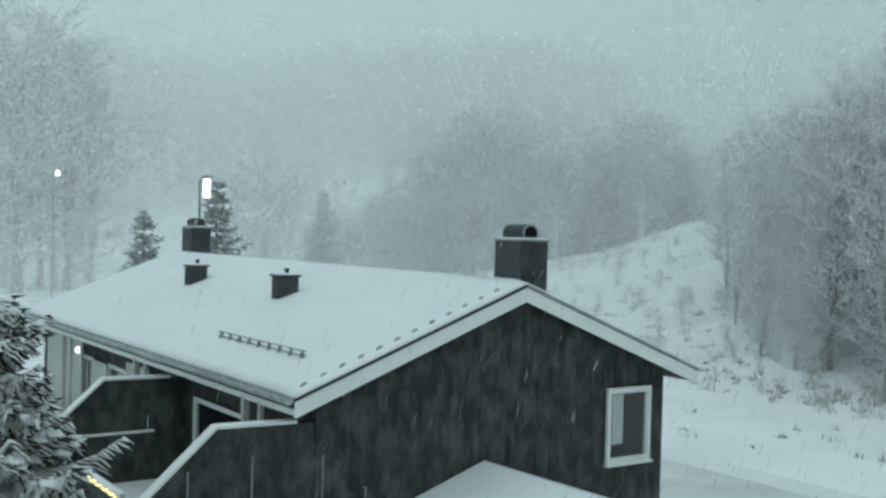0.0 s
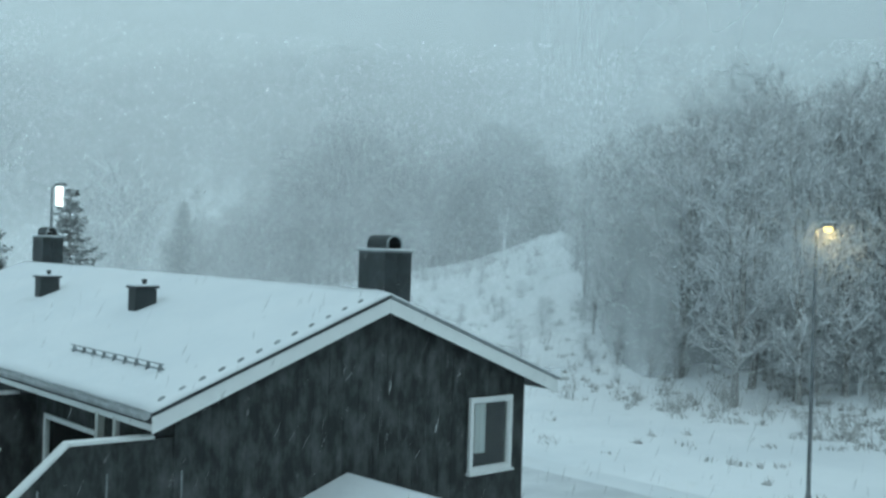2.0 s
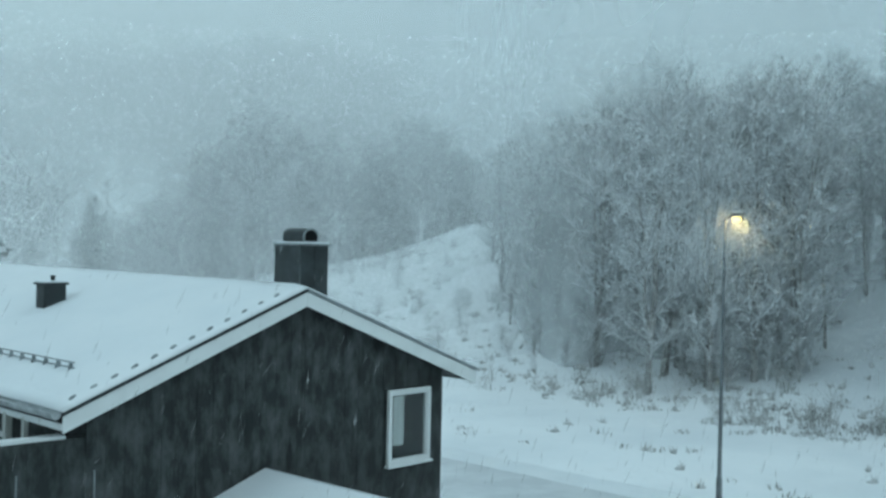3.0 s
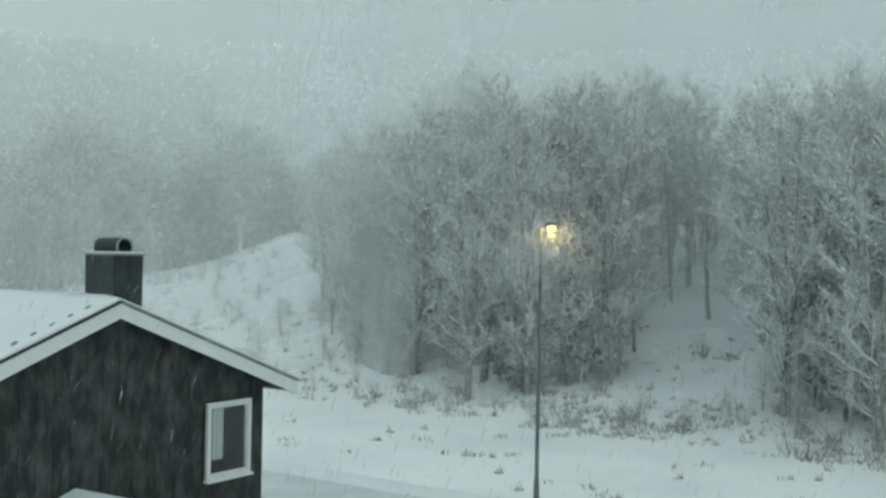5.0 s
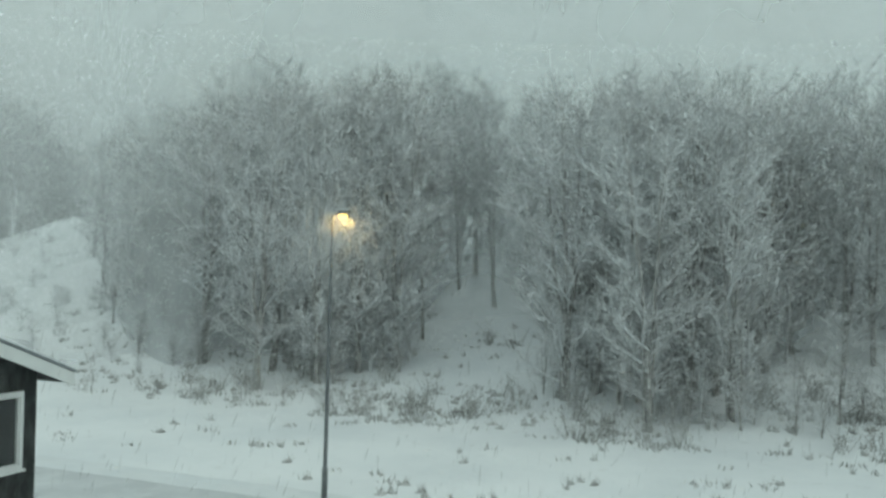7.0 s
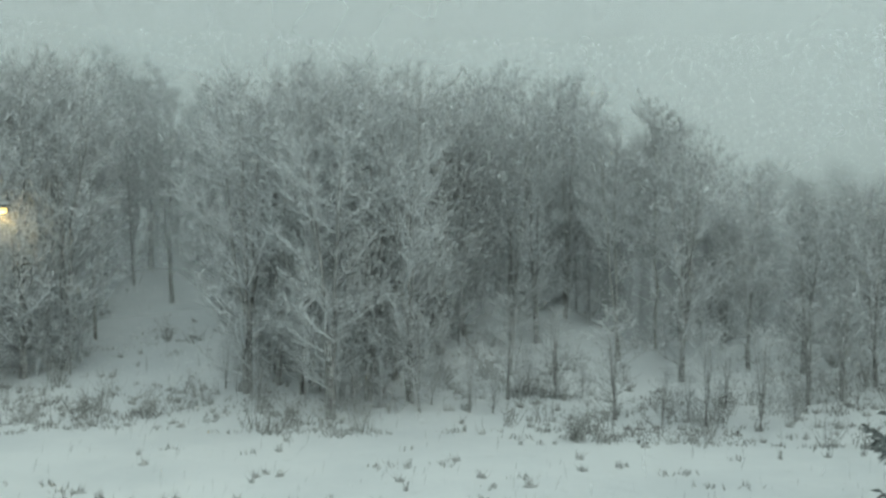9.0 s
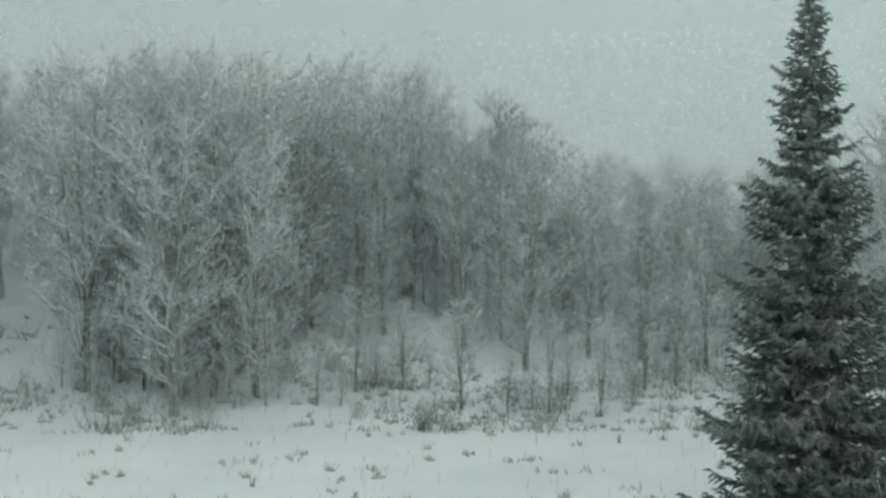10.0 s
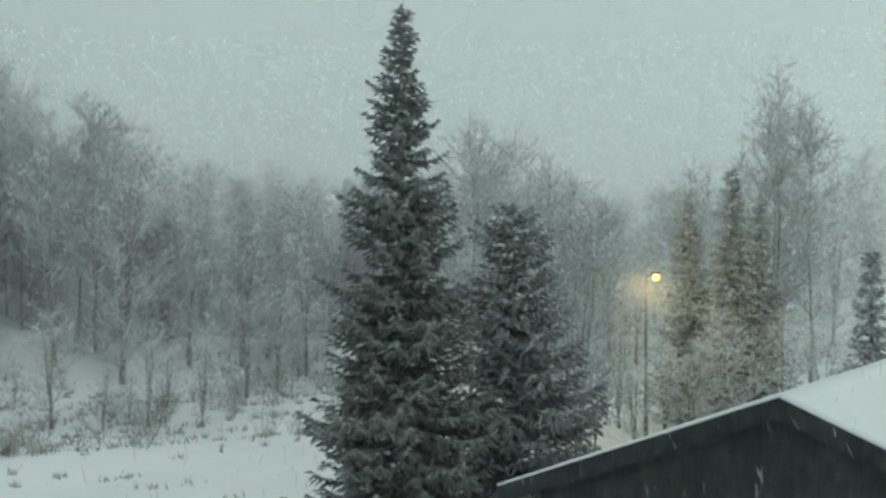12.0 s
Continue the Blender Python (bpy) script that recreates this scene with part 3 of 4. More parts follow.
# ---- the neighbouring house, its dark gable towards the lookout ----
def build_neighbour():
    apex = bearing(131.8, 14.0)
    h = empty("neighbour_house", (apex.x, apex.y, 0))
    h.rotation_euler = (0, 0, radians(209))
    tagged(h, "dark neighbouring house with a snow-covered gabled roof", "house")
    half, sl, top, length = 4.28, 0.40, EYE - 14.0 * math.tan(radians(7.83)), 16.0
    rz = lambda x: top - sl * abs(x)
    part("gable_wall", prism([(-3.6, 0), (3.6, 0), (3.6, rz(3.6) - 0.2), (0, top - 0.2), (-3.6, rz(3.6) - 0.2)], "y", 0.12, 0.3), BARE_WOOD, h)
    for s in (-1, 1):
        part("side_wall", box((min(s * 3.6, s * 3.44), 0.3, 0), (max(s * 3.6, s * 3.44), length - 0.4, rz(3.6) - 0.22)), BARE_WOOD, h)
        part("roof_slope", prism([(0, top), (s * half, rz(half)), (s * half, rz(half) - 0.15), (0, top - 0.15)], "y", 0.0, length), ROOFING, h)
        part("barge_board", prism([(0, top + 0.01), (s * half, rz(half) + 0.01), (s * half, rz(half) - 0.26), (0, top - 0.26)], "y", -0.035, -0.003), BARE_WOOD, h, "dark-stained barge board")
        v, f, nu, nv = [], [], 20, 60
        for j in range(nv + 1):
            for i in range(nu + 1):
                x, y = s * (half - 0.01) * i / nu, -0.03 + (length) * j / nv
                v.append((x, y, rz(x) + 0.05 + 0.015 * noise.noise(Vector((x * 0.9, y * 0.9, 9)))))
        for j in range(nv):
            for i in range(nu):
                a = j * (nu + 1) + i
                f.append((a, a + 1, a + nu + 2, a + nu + 1) if s > 0 else (a, a + nu + 1, a + nu + 2, a + 1))
        lay = raw("snow_layer", v, f, SNOW, h, "even layer of snow")
        so = lay.modifiers.new("thickness", "SOLIDIFY")
        so.thickness, so.offset = 0.04, -1
        for q in lay.data.polygons:
            q.use_smooth = True


build_neighbour()


# ---- trees ----
def cone3(v, f, a, b, r0, r1, sides=3):
    """A thin tapered stick from a to b; pointed when r1 is 0."""
    d = b - a
    if d.length < 1e-4:
        return
    x = d.orthogonal().normalized()
    y = d.normalized().cross(x)
    base = len(v)
    for k in range(sides):
        t = 2 * math.pi * k / sides
        v.append(a + (x * math.cos(t) + y * math.sin(t)) * r0)
    if r1 <= 0:
        v.append(b)
        for k in range(sides):
            f.append((base + k, base + (k + 1) % sides, base + sides))
        return
    for k in range(sides):
        t = 2 * math.pi * k / sides
        v.append(b + (x * math.cos(t) + y * math.sin(t)) * r1)
    for k in range(sides):
        j = (k + 1) % sides
        f.append((base + k, base + j, base + sides + j, base + sides + k))


def sliver(v, f, a, way, r, rnd):
    """The finest twigs: one thin pointed blade each."""
    x = way.orthogonal().normalized()
    x = (x * math.cos(t := rnd.uniform(0, 3.14)) + way.normalized().cross(x) * math.sin(t)) * r
    base = len(v)
    v += [a - x, a + x, a + way]
    f.append((base, base + 1, base + 2))


def bare_tree(seed, height, stems, spread, low, twigs, bark, twig=0.017):
    """A leafless tree in winter: stems, limbs and a crown of fine twigs, standing at the origin."""
    rnd = random.Random(seed)
    tree = empty("bare_tree")
    tv, tf, cv, cf = [], [], [], []
    limbs = []
    for s in range(stems):
        a = 2 * math.pi * (s + rnd.random() * 0.6) / stems
        lean = spread * 0.30 * (0.4 + rnd.random()) if stems > 1 else spread * 0.06
        top = Vector((math.cos(a) * lean, math.sin(a) * lean, height * rnd.uniform(0.86, 1.0)))
        p, n = Vector((math.cos(a) * 0.12 * (stems > 1), math.sin(a) * 0.12 * (stems > 1), -0.5)), 8
        r = 0.0062 * height * (0.9 if stems > 2 else 1.0)
        pts = [p]
        for k in range(1, n + 1):
            u = k / n
            q = Vector((top.x * u ** 1.5, top.y * u ** 1.5, top.z * u)) + Vector((rnd.uniform(-1, 1), rnd.uniform(-1, 1), 0)) * 0.12 * (u < 1)
            pts.append(q)
        for k in range(n):
            cone3(tv, tf, pts[k], pts[k + 1], r * (1 - k / n) + 0.012, r * (1 - (k + 1) / n) + 0.012, 6)
        count = int(26 / stems) + 6
        for i in range(count):
            u = low + (0.98 - low) * (i + rnd.random()) / count
            k = min(n - 1, int(u * n))
            o = pts[k].lerp(pts[k + 1], u * n - k)
            b = rnd.uniform(0, 2 * math.pi)
            ln = spread * (0.35 + 0.75 * math.sin(math.pi * min(1, (u - low) / (1.02 - low) * 0.85 + 0.12))) * rnd.uniform(0.6, 1.0)
            way = Vector((math.cos(b), math.sin(b), rnd.uniform(0.45, 1.1))).normalized()
            mid = o + way * ln * 0.5
            end = mid + (way + Vector((0, 0, 0.25))).normalized() * ln * 0.5
            rr = r * (1 - u) * 0.5 + 0.014
            cone3(cv, cf, o, mid, rr, rr * 0.7, 4)
            cone3(cv, cf, mid, end, rr * 0.7, 0.008, 4)
            limbs.append((o, mid, end, ln))
        limbs.append((pts[-3], pts[-2], pts[-1], height * 0.12))
    total = sum(l[3] for l in limbs)
    for o, mid, end, ln in limbs:
        for i in range(max(4, int(twigs * ln / total))):
            u = rnd.uniform(0.15, 1.0)
            p = o.lerp(mid, u * 2) if u < 0.5 else mid.lerp(end, u * 2 - 1)
            w = ((end - o).normalized() * 0.7 + Vector((rnd.gauss(0, 0.6), rnd.gauss(0, 0.6), rnd.gauss(0.40, 0.45)))).normalized()
            l2 = rnd.uniform(0.3, 1.0) * (0.5 + 0.06 * height)
            q = p + w * l2
            cone3(cv, cf, p, q, twig, 0)
            for m in range(5):
                uu = rnd.uniform(0.15, 0.95)
                w2 = (w + Vector((rnd.gauss(0, 0.7), rnd.gauss(0, 0.7), rnd.gauss(0.1, 0.55)))).normalized()
                sliver(cv, cf, p.lerp(q, uu), w2 * l2 * rnd.uniform(0.3, 0.75), twig * rnd.uniform(0.8, 1.3), rnd)
    raw("trunk", tv, tf, bark, tree)
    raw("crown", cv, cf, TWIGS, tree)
    return tree


def spruce(seed, height, radius, material, fine=1.0, low=0.03, taper=0.85, pads=0.0):
    """A spruce: a straight trunk and tiers of drooping boughs set with short needled twigs."""
    rnd = random.Random(seed)
    tree = empty("spruce")
    tv, tf, cv, cf, sv, sf = [], [], [], [], [], []
    cone3(tv, tf, Vector((0, 0, -0.5)), Vector((0, 0, height * 0.55)), 0.016 * height, 0.009 * height, 9)
    cone3(tv, tf, Vector((0, 0, height * 0.55)), Vector((0, 0, height)), 0.009 * height, 0.01, 9)
    tiers = int(height * 4.6 * fine ** 0.3)
    for i in range(tiers):
        u = low + (0.985 - low) * (i + rnd.uniform(-0.3, 0.3)) / tiers
        u = min(0.985, max(low, u))
        reach = radius * (1 - u) ** taper * (1.0 + 0.24 * math.sin(i * 0.93 + seed) * math.sin(i * 0.41) * (u < 0.93)) + 0.10
        n = max(5, int(6 + 6 * (1 - u)))
        for k in range(n):
            b = 2 * math.pi * (k + rnd.random() * 0.8) / n + i * 0.7
            ln = reach * rnd.uniform(0.62, 1.12)
            out = Vector((math.cos(b), math.sin(b), 0))
            side = Vector((-math.sin(b), math.cos(b), 0))
            z0 = (u + rnd.uniform(-0.012, 0.012)) * height
            lift = 0.35 * u - 0.05
            pts = []
            for s in range(6):
                q = s / 5
                pts.append(Vector((0, 0, z0)) + out * ln * q + Vector((0, 0, ln * (lift * q - 0.55 * (1 - u * 0.6) * q * (1 - 0.55 * q) * 1.0 + 0.16 * q ** 4))))
            for s in range(5):
                cone3(cv, cf, pts[s], pts[s + 1], 0.035 * (1 - s / 5.5) * (0.4 + ln * 0.3), 0.03 * (1 - (s + 1) / 5.5) * (0.4 + ln * 0.3), 3)
            for s in range(2, 6):
                for _ in range(4 if rnd.random() < pads else 0):
                    c = pts[s - 1].lerp(pts[s], rnd.random()) + side * rnd.uniform(-0.3, 0.3) * ln * 0.5 + Vector((0, 0, rnd.uniform(-0.06, 0.03)))
                    a, b2, h2 = rnd.uniform(0.04, 0.11), rnd.uniform(0.03, 0.07), rnd.uniform(0.02, 0.045)
                    base = len(sv)
                    for lev, (rr, zz) in enumerate(((1.0, -0.5), (0.9, 0.35), (0.5, 0.85))):
                        for e2 in range(7):
                            an = 2 * math.pi * e2 / 7
                            wob = 1 + rnd.uniform(-0.18, 0.18)
                            sv.append(c + out * a * rr * wob * math.cos(an) + side * b2 * rr * wob * math.sin(an) + Vector((0, 0, h2 * zz - 0.12 * a * rr * math.cos(an))))
                    sv.append(c + Vector((0, 0, h2)))
                    for lev in range(2):
                        for e2 in range(7):
                            j2 = (e2 + 1) % 7
                            sf.append((base + lev * 7 + e2, base + lev * 7 + j2, base + lev * 7 + 7 + j2, base + lev * 7 + 7 + e2))
                    for e2 in range(7):
                        sf.append((base + 14 + e2, base + 14 + (e2 + 1) % 7, base + 21))
            m = max(8, int(ln * 17 * fine))
            for t in range(m):
                q = (t + rnd.random()) / m
                s = min(4, int(q * 5))
                p = pts[s].lerp(pts[s + 1], q * 5 - s)
                sgn = 1 if t % 2 else -1
                l2 = (0.16 + 0.34 * ln * (1 - q) ** 0.8 * 0.55) * rnd.uniform(0.7, 1.25)
                way = (side * sgn * rnd.uniform(0.35, 1.0) + out * rnd.uniform(0.5, 0.95) + Vector((0, 0, rnd.uniform(-0.55, 0.12)))).normalized()
                e = p + way * l2
                cone3(cv, cf, p, e, rnd.uniform(0.035, 0.06) / fine ** 0.35, 0, 3)
                if l2 > 0.22:
                    for _ in range(2):
                        q2 = rnd.uniform(0.25, 0.8)
                        w2 = (way + side * rnd.uniform(-0.8, 0.8) + Vector((0, 0, rnd.uniform(-0.8, 0.1)))).normalized()
                        cone3(cv, cf, p.lerp(e, q2), p.lerp(e, q2) + w2 * l2 * 0.6, 0.034 / fine ** 0.35, 0, 3)
    raw("trunk", tv, tf, BARK, tree)
    raw("crown", cv, cf, material, tree)
    if sv:
        lay = tagged(raw("bough_snow", sv, sf, SNOW, tree, "clumps of snow on the boughs"), kind="stuff")
        for q in lay.data.polygons:
            q.use_smooth = True
    return tree


def profile(h):
    """Height of the wood's outline over the eye's level, in degrees, by compass direction."""
    xs = [48, 50.5, 53, 55, 57.5, 60, 61.5, 64, 69.5, 71, 73, 76, 84, 91.5, 93, 96.5, 98.5, 102, 109, 118, 122, 128, 131, 135, 140]
    zs = [4.0, 6.5, 8.0, 8.6, 10.2, 9.6, 8.9, 10.0, 9.6, 8.4, 9.0, 9.7, 9.5, 9.5, 8.3, 8.0, 5.0, 4.7, 4.4, 4.6, 3.0, 3.2, 5.5, 5.0, 4.5]
    return float(np.interp(h, xs, zs))


KINDS = [bare_tree(11 + k, 14.0, st, sp, low, tw, bk, 0.018) for k, (st, sp, low, tw, bk) in enumerate([
    (3, 2.9, 0.10, 850, BARK), (5, 3.3, 0.05, 900, BARK), (4, 3.0, 0.08, 880, BARK), (1, 2.2, 0.30, 600, BIRCH), (6, 3.5, 0.04, 900, BARK), (2, 2.3, 0.30, 680, BIRCH)])]
KINDS += [bare_tree(31 + k, 14.0, st, sp, low, tw, BARK, 0.03) for k, (st, sp, low, tw) in enumerate([(3, 2.9, 0.10, 320), (5, 3.3, 0.05, 340), (4, 3.0, 0.08, 330)])]
WOOD_LABELS = ["leafless grey-barked tree dusted with snow on the bank", "many-stemmed leafless tree on the snowy bank"]
used = set()


def plant(kind, place, height, rnd, label, group, width=1.0):
    src = KINDS[kind]
    s = height / 14.0
    m = Matrix.Translation(place) @ Matrix.Rotation(rnd.uniform(0, 6.28), 4, "Z") @ pose(0, 0, 0, rnd.uniform(-3, 3), rnd.uniform(-3, 3), 0)
    if kind in used:
        ob = copy_thing(src, m)
    else:
        used.add(kind)
        ob = src
        ob.matrix_basis = m
    ob.scale = (s * width, s * width, s)
    return tagged(ob, label, "tree", group)


def wood_front(h):
    """Distance of the wood's edge along x, by compass direction."""
    return float(np.interp(h, [40, 49, 53, 58, 64, 66, 67.5, 72, 73.5, 78, 83, 86, 91, 94, 99, 105, 138], [62, 58, 52, 48.5, 49, 53, 63, 62, 49, 47.5, 48, 57, 58, 53, 54, 54, 51]))


def thicket(name, plants, label):
    """Growth that nobody could count, joined into one mesh: (kind, place, height, width, turn) for each plant."""
    co, loops, starts = [], [], []
    nv = nl = 0
    for kind, place, height, width, turn in plants:
        s = height / 14.0
        m = np.array(Matrix.Translation(place) @ Matrix.Rotation(turn, 4, "Z") @ Matrix.Diagonal((s * width, s * width, s, 1)))
        for child in KINDS[kind].children:
            me = child.data
            c = np.empty(len(me.vertices) * 3)
            me.vertices.foreach_get("co", c)
            l = np.empty(len(me.loops), dtype=np.int32)
            me.loops.foreach_get("vertex_index", l)
            b = np.empty(len(me.polygons), dtype=np.int32)
            me.polygons.foreach_get("loop_start", b)
            co.append(c.reshape(-1, 3) @ m[:3, :3].T + m[:3, 3])
            loops.append(l + nv)
            starts.append(b + nl)
            nv, nl = nv + len(c) // 3, nl + len(l)
    me = bpy.data.meshes.new(name)
    me.vertices.add(nv)
    me.vertices.foreach_set("co", np.concatenate(co).ravel())
    me.loops.add(nl)
    me.loops.foreach_set("vertex_index", np.concatenate(loops))
    starts = np.concatenate(starts)
    me.polygons.add(len(starts))
    me.polygons.foreach_set("loop_start", starts)
    me.update(calc_edges=True)
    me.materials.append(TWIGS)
    return tagged(new(name, me), label, "thicket", kind="stuff")


def build_wood():
    rnd = random.Random(5)
    hill, slope, under = [], [], []
    h = 49.5
    while h < 137:
        gap = 66.5 < h < 73.0
        for row in range(3):
            hh = h + rnd.uniform(-0.6, 0.6)
            front = wood_front(hh)
            x = front + row * 5.0 + rnd.uniform(-2.0, 3.0)
            d = x / math.sin(radians(hh))
            p = bearing(hh, d)
            z = ground_z(p.x, p.y)
            top = EYE + d * math.tan(radians(profile(hh) + rnd.choice([-2.2, -1.2, -0.6, -0.3, 0.0, 0.2]) - 0.25 * (2 - row)))
            height = max(4.0, top - z)
            kind = rnd.choice([0, 1, 2, 4]) if row < 2 else rnd.choice([6, 7, 8])
            if gap and row < 2:
                kind = rnd.choice([3, 5])
            if 92 < hh < 97 and row < 3:
                kind = rnd.choice([3, 5, 0])
            plant(kind, (p.x, p.y, z), height, rnd, WOOD_LABELS[kind in (1, 4, 7)] if kind not in (3, 5) else "pale-barked leafless birch dusted with snow", "trees of the wood", rnd.uniform(0.85, 1.2))
        h += rnd.uniform(1.5, 2.2)
    # tall birch beyond the neighbour's roof
    for hh, d, el, kind in ((131.6, 50, 8.3, 5), (133.4, 52, 7.2, 3), (127.2, 55, 4.4, 2), (117.5, 42, 5.6, 3), (119.5, 36, 5.3, 0), (115.4, 34, 6.3, 3), (117.2, 35, 4.8, 0), (121.4, 38, 3.6, 2)):
        p = bearing(hh, d)
        z = ground_z(p.x, p.y)
        plant(kind, (p.x, p.y, z), EYE + d * math.tan(radians(el)) - z, rnd, "tall thin leafless tree behind the neighbouring house", "trees of the wood")
    # groups on the hill behind the terrace, deep in the snowfall
    for i in range(64):
        hh = 30.5 + 19.5 * (i + rnd.random()) / 64
        el = float(np.interp(hh, [30, 33, 35.5, 37, 39, 41.5, 44, 45.5, 47, 50], [1.5, 3.0, 6.2, 6.8, 5.4, 4.9, 5.0, 7.6, 5.0, 4.6]))
        d = 106 + rnd.uniform(-6, 20)
        p = bearing(hh, d)
        z = ground_z(p.x, p.y)
        hill.append((rnd.choice([6, 7, 8]), (p.x, p.y, z - 0.2), max(5, EYE + d * math.tan(radians(el * rnd.uniform(0.85, 1.02))) - z), 1.75, rnd.uniform(0, 6.28)))
    for hh, d, el in ((11.0, 128, 9.5), (12.6, 126, 11.2), (13.8, 132, 10.8), (15.0, 130, 9.4), (16.2, 134, 7.0), (12.0, 140, 9.0), (14.4, 139, 9.4), (10.0, 130, 9.0)):
        p = bearing(hh, d)
        z = ground_z(p.x, p.y)
        plant(rnd.choice([6, 7, 8]), (p.x, p.y, z), EYE + d * math.tan(radians(el)) - z, rnd, "tall leafless tree, dim in the snowfall", "trees beyond the terrace", 1.5)
    for i in range(26):
        hh = 27.5 + 13.5 * (i + rnd.random()) / 26
        d = rnd.uniform(97, 108)
        p = bearing(hh, d)
        z = ground_z(p.x, p.y)
        el = float(np.interp(hh, [27, 30, 34, 37, 41], [0.8, 1.6, 3.6, 4.2, 2.6]))
        hill.append((rnd.choice([6, 7, 8]), (p.x, p.y, z - 0.2), max(4, EYE + d * math.tan(radians(el * rnd.uniform(0.6, 1.0))) - z), 1.5, rnd.uniform(0, 6.28)))
    for hh, d, hgt in ((119.5, 39, 4.6), (121.0, 43, 5.2), (122.3, 40, 3.9), (123.6, 47, 5.4), (124.4, 41, 3.6), (126.0, 43, 4.4), (127.3, 40, 4.6), (128.8, 44, 5.6), (130.2, 41, 4.8), (132.0, 45, 5.5), (134.0, 42, 5.0)):
        p = bearing(hh, d)
        plant(rnd.choice([6, 7, 8]), (p.x, p.y, ground_z(p.x, p.y) - 0.1), hgt, rnd, "leafless bush beyond the neighbouring house", "bushes by the lamp", 1.6)
    for i in range(36):
        hh = rnd.uniform(40.5, 51.5)
        x = rnd.uniform(46, 64)
        p = bearing(hh, x / math.sin(radians(hh)))
        slope.append((rnd.choice([6, 7, 8]), (p.x, p.y, ground_z(p.x, p.y) - 0.1), rnd.uniform(0.7, 2.2), 1.9, rnd.uniform(0, 6.28)))
    # undergrowth filling the wood between the stems
    for i in range(95):
        hh = 50 + 69 * (i + rnd.random()) / 95
        gap = 66.0 < hh < 73.0
        thin = hh > 86
        x = wood_front(hh) + (1.0 if gap or thin else -1.0) + rnd.uniform(0, 9)
        p = bearing(hh, x / math.sin(radians(hh)))
        tall = rnd.uniform(3.0, 5.5) if thin else rnd.uniform(4.0, 8.5)
        under.append((rnd.choice([6, 7, 8]), (p.x, p.y, ground_z(p.x, p.y) - 0.2), tall, 1.25, rnd.uniform(0, 6.28)))
    # slim close-set stems in the thinner part of the wood
    for i in range(50):
        hh = 90 + 34 * (i + rnd.random()) / 50
        x = rnd.uniform(56, 72)
        d = x / math.sin(radians(hh))
        p = bearing(hh, d)
        z = ground_z(p.x, p.y)
        plant(rnd.choice([6, 7, 8]), (p.x, p.y, z - 0.1), max(5.0, EYE + d * math.tan(radians(min(4.6, profile(hh)) * rnd.uniform(0.7, 1.0))) - z), rnd, "slim leafless tree standing close among others", "trees of the wood", rnd.uniform(0.5, 0.75))
    # low growth at the wood's edge
    for i in range(46):
        hh = 49 + 66 * (i + rnd.random()) / 46
        if 67 < hh < 72:
            continue
        x = 46 + abs(rnd.gauss(0, 3.2)) + (3.0 if hh < 67 else 0)
        p = bearing(hh, x / math.sin(radians(hh)))
        plant(rnd.choice([6, 7, 8]), (p.x, p.y, ground_z(p.x, p.y) - 0.1), rnd.uniform(1.8, 5.5), rnd, "leafless bush at the foot of the bank", "bushes on the bank", 1.5)
    thicket("hill_trees", hill, "bare trees on the hill behind the terrace, dim in the snowfall")
    thicket("hillside_bushes", slope, "low leafless bushes on the snowy hillside")
    thicket("undergrowth", under, "snow-dusted leafless undergrowth between the trees")


def far_wood():
    """The wooded far hill: countless bare crowns, faint in the snowfall."""
    rnd = random.Random(31)
    v, f = [], []
    for i in range(2600):
        hh, d = rnd.uniform(4, 62), rnd.uniform(120, 345)
        if (hh > 29 and d < 165) or (hh < 23 and d < 180) or (27 < hh < 33 and d < 200 and rnd.random() < 0.6):
            continue
        p = bearing(hh, d)
        p.z = ground_z(p.x, p.y) - 0.3
        t = rnd.uniform(9, 16)
        cone3(v, f, p, p + Vector((0, 0, t)), 0.22, 0.03, 4)
        for k in range(34):
            u = rnd.uniform(0.2, 0.95)
            o = p + Vector((rnd.gauss(0, 0.5), rnd.gauss(0, 0.5), t * u))
            w = Vector((rnd.gauss(0, 1), rnd.gauss(0, 1), rnd.uniform(0.3, 1.4))).normalized()
            cone3(v, f, o, o + w * t * 0.3 * rnd.uniform(0.5, 1.1), 0.16, 0)
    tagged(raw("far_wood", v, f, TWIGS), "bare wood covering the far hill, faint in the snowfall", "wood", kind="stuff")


far_wood()
build_wood()


def put_spruce(ob, h, d, label):
    p = bearing(h, d)
    ob.matrix_basis = Matrix.Translation((p.x, p.y, ground_z(p.x, p.y) - 0.05)) @ Matrix.Rotation(h, 4, "Z")
    return tagged(ob, label, "spruce")


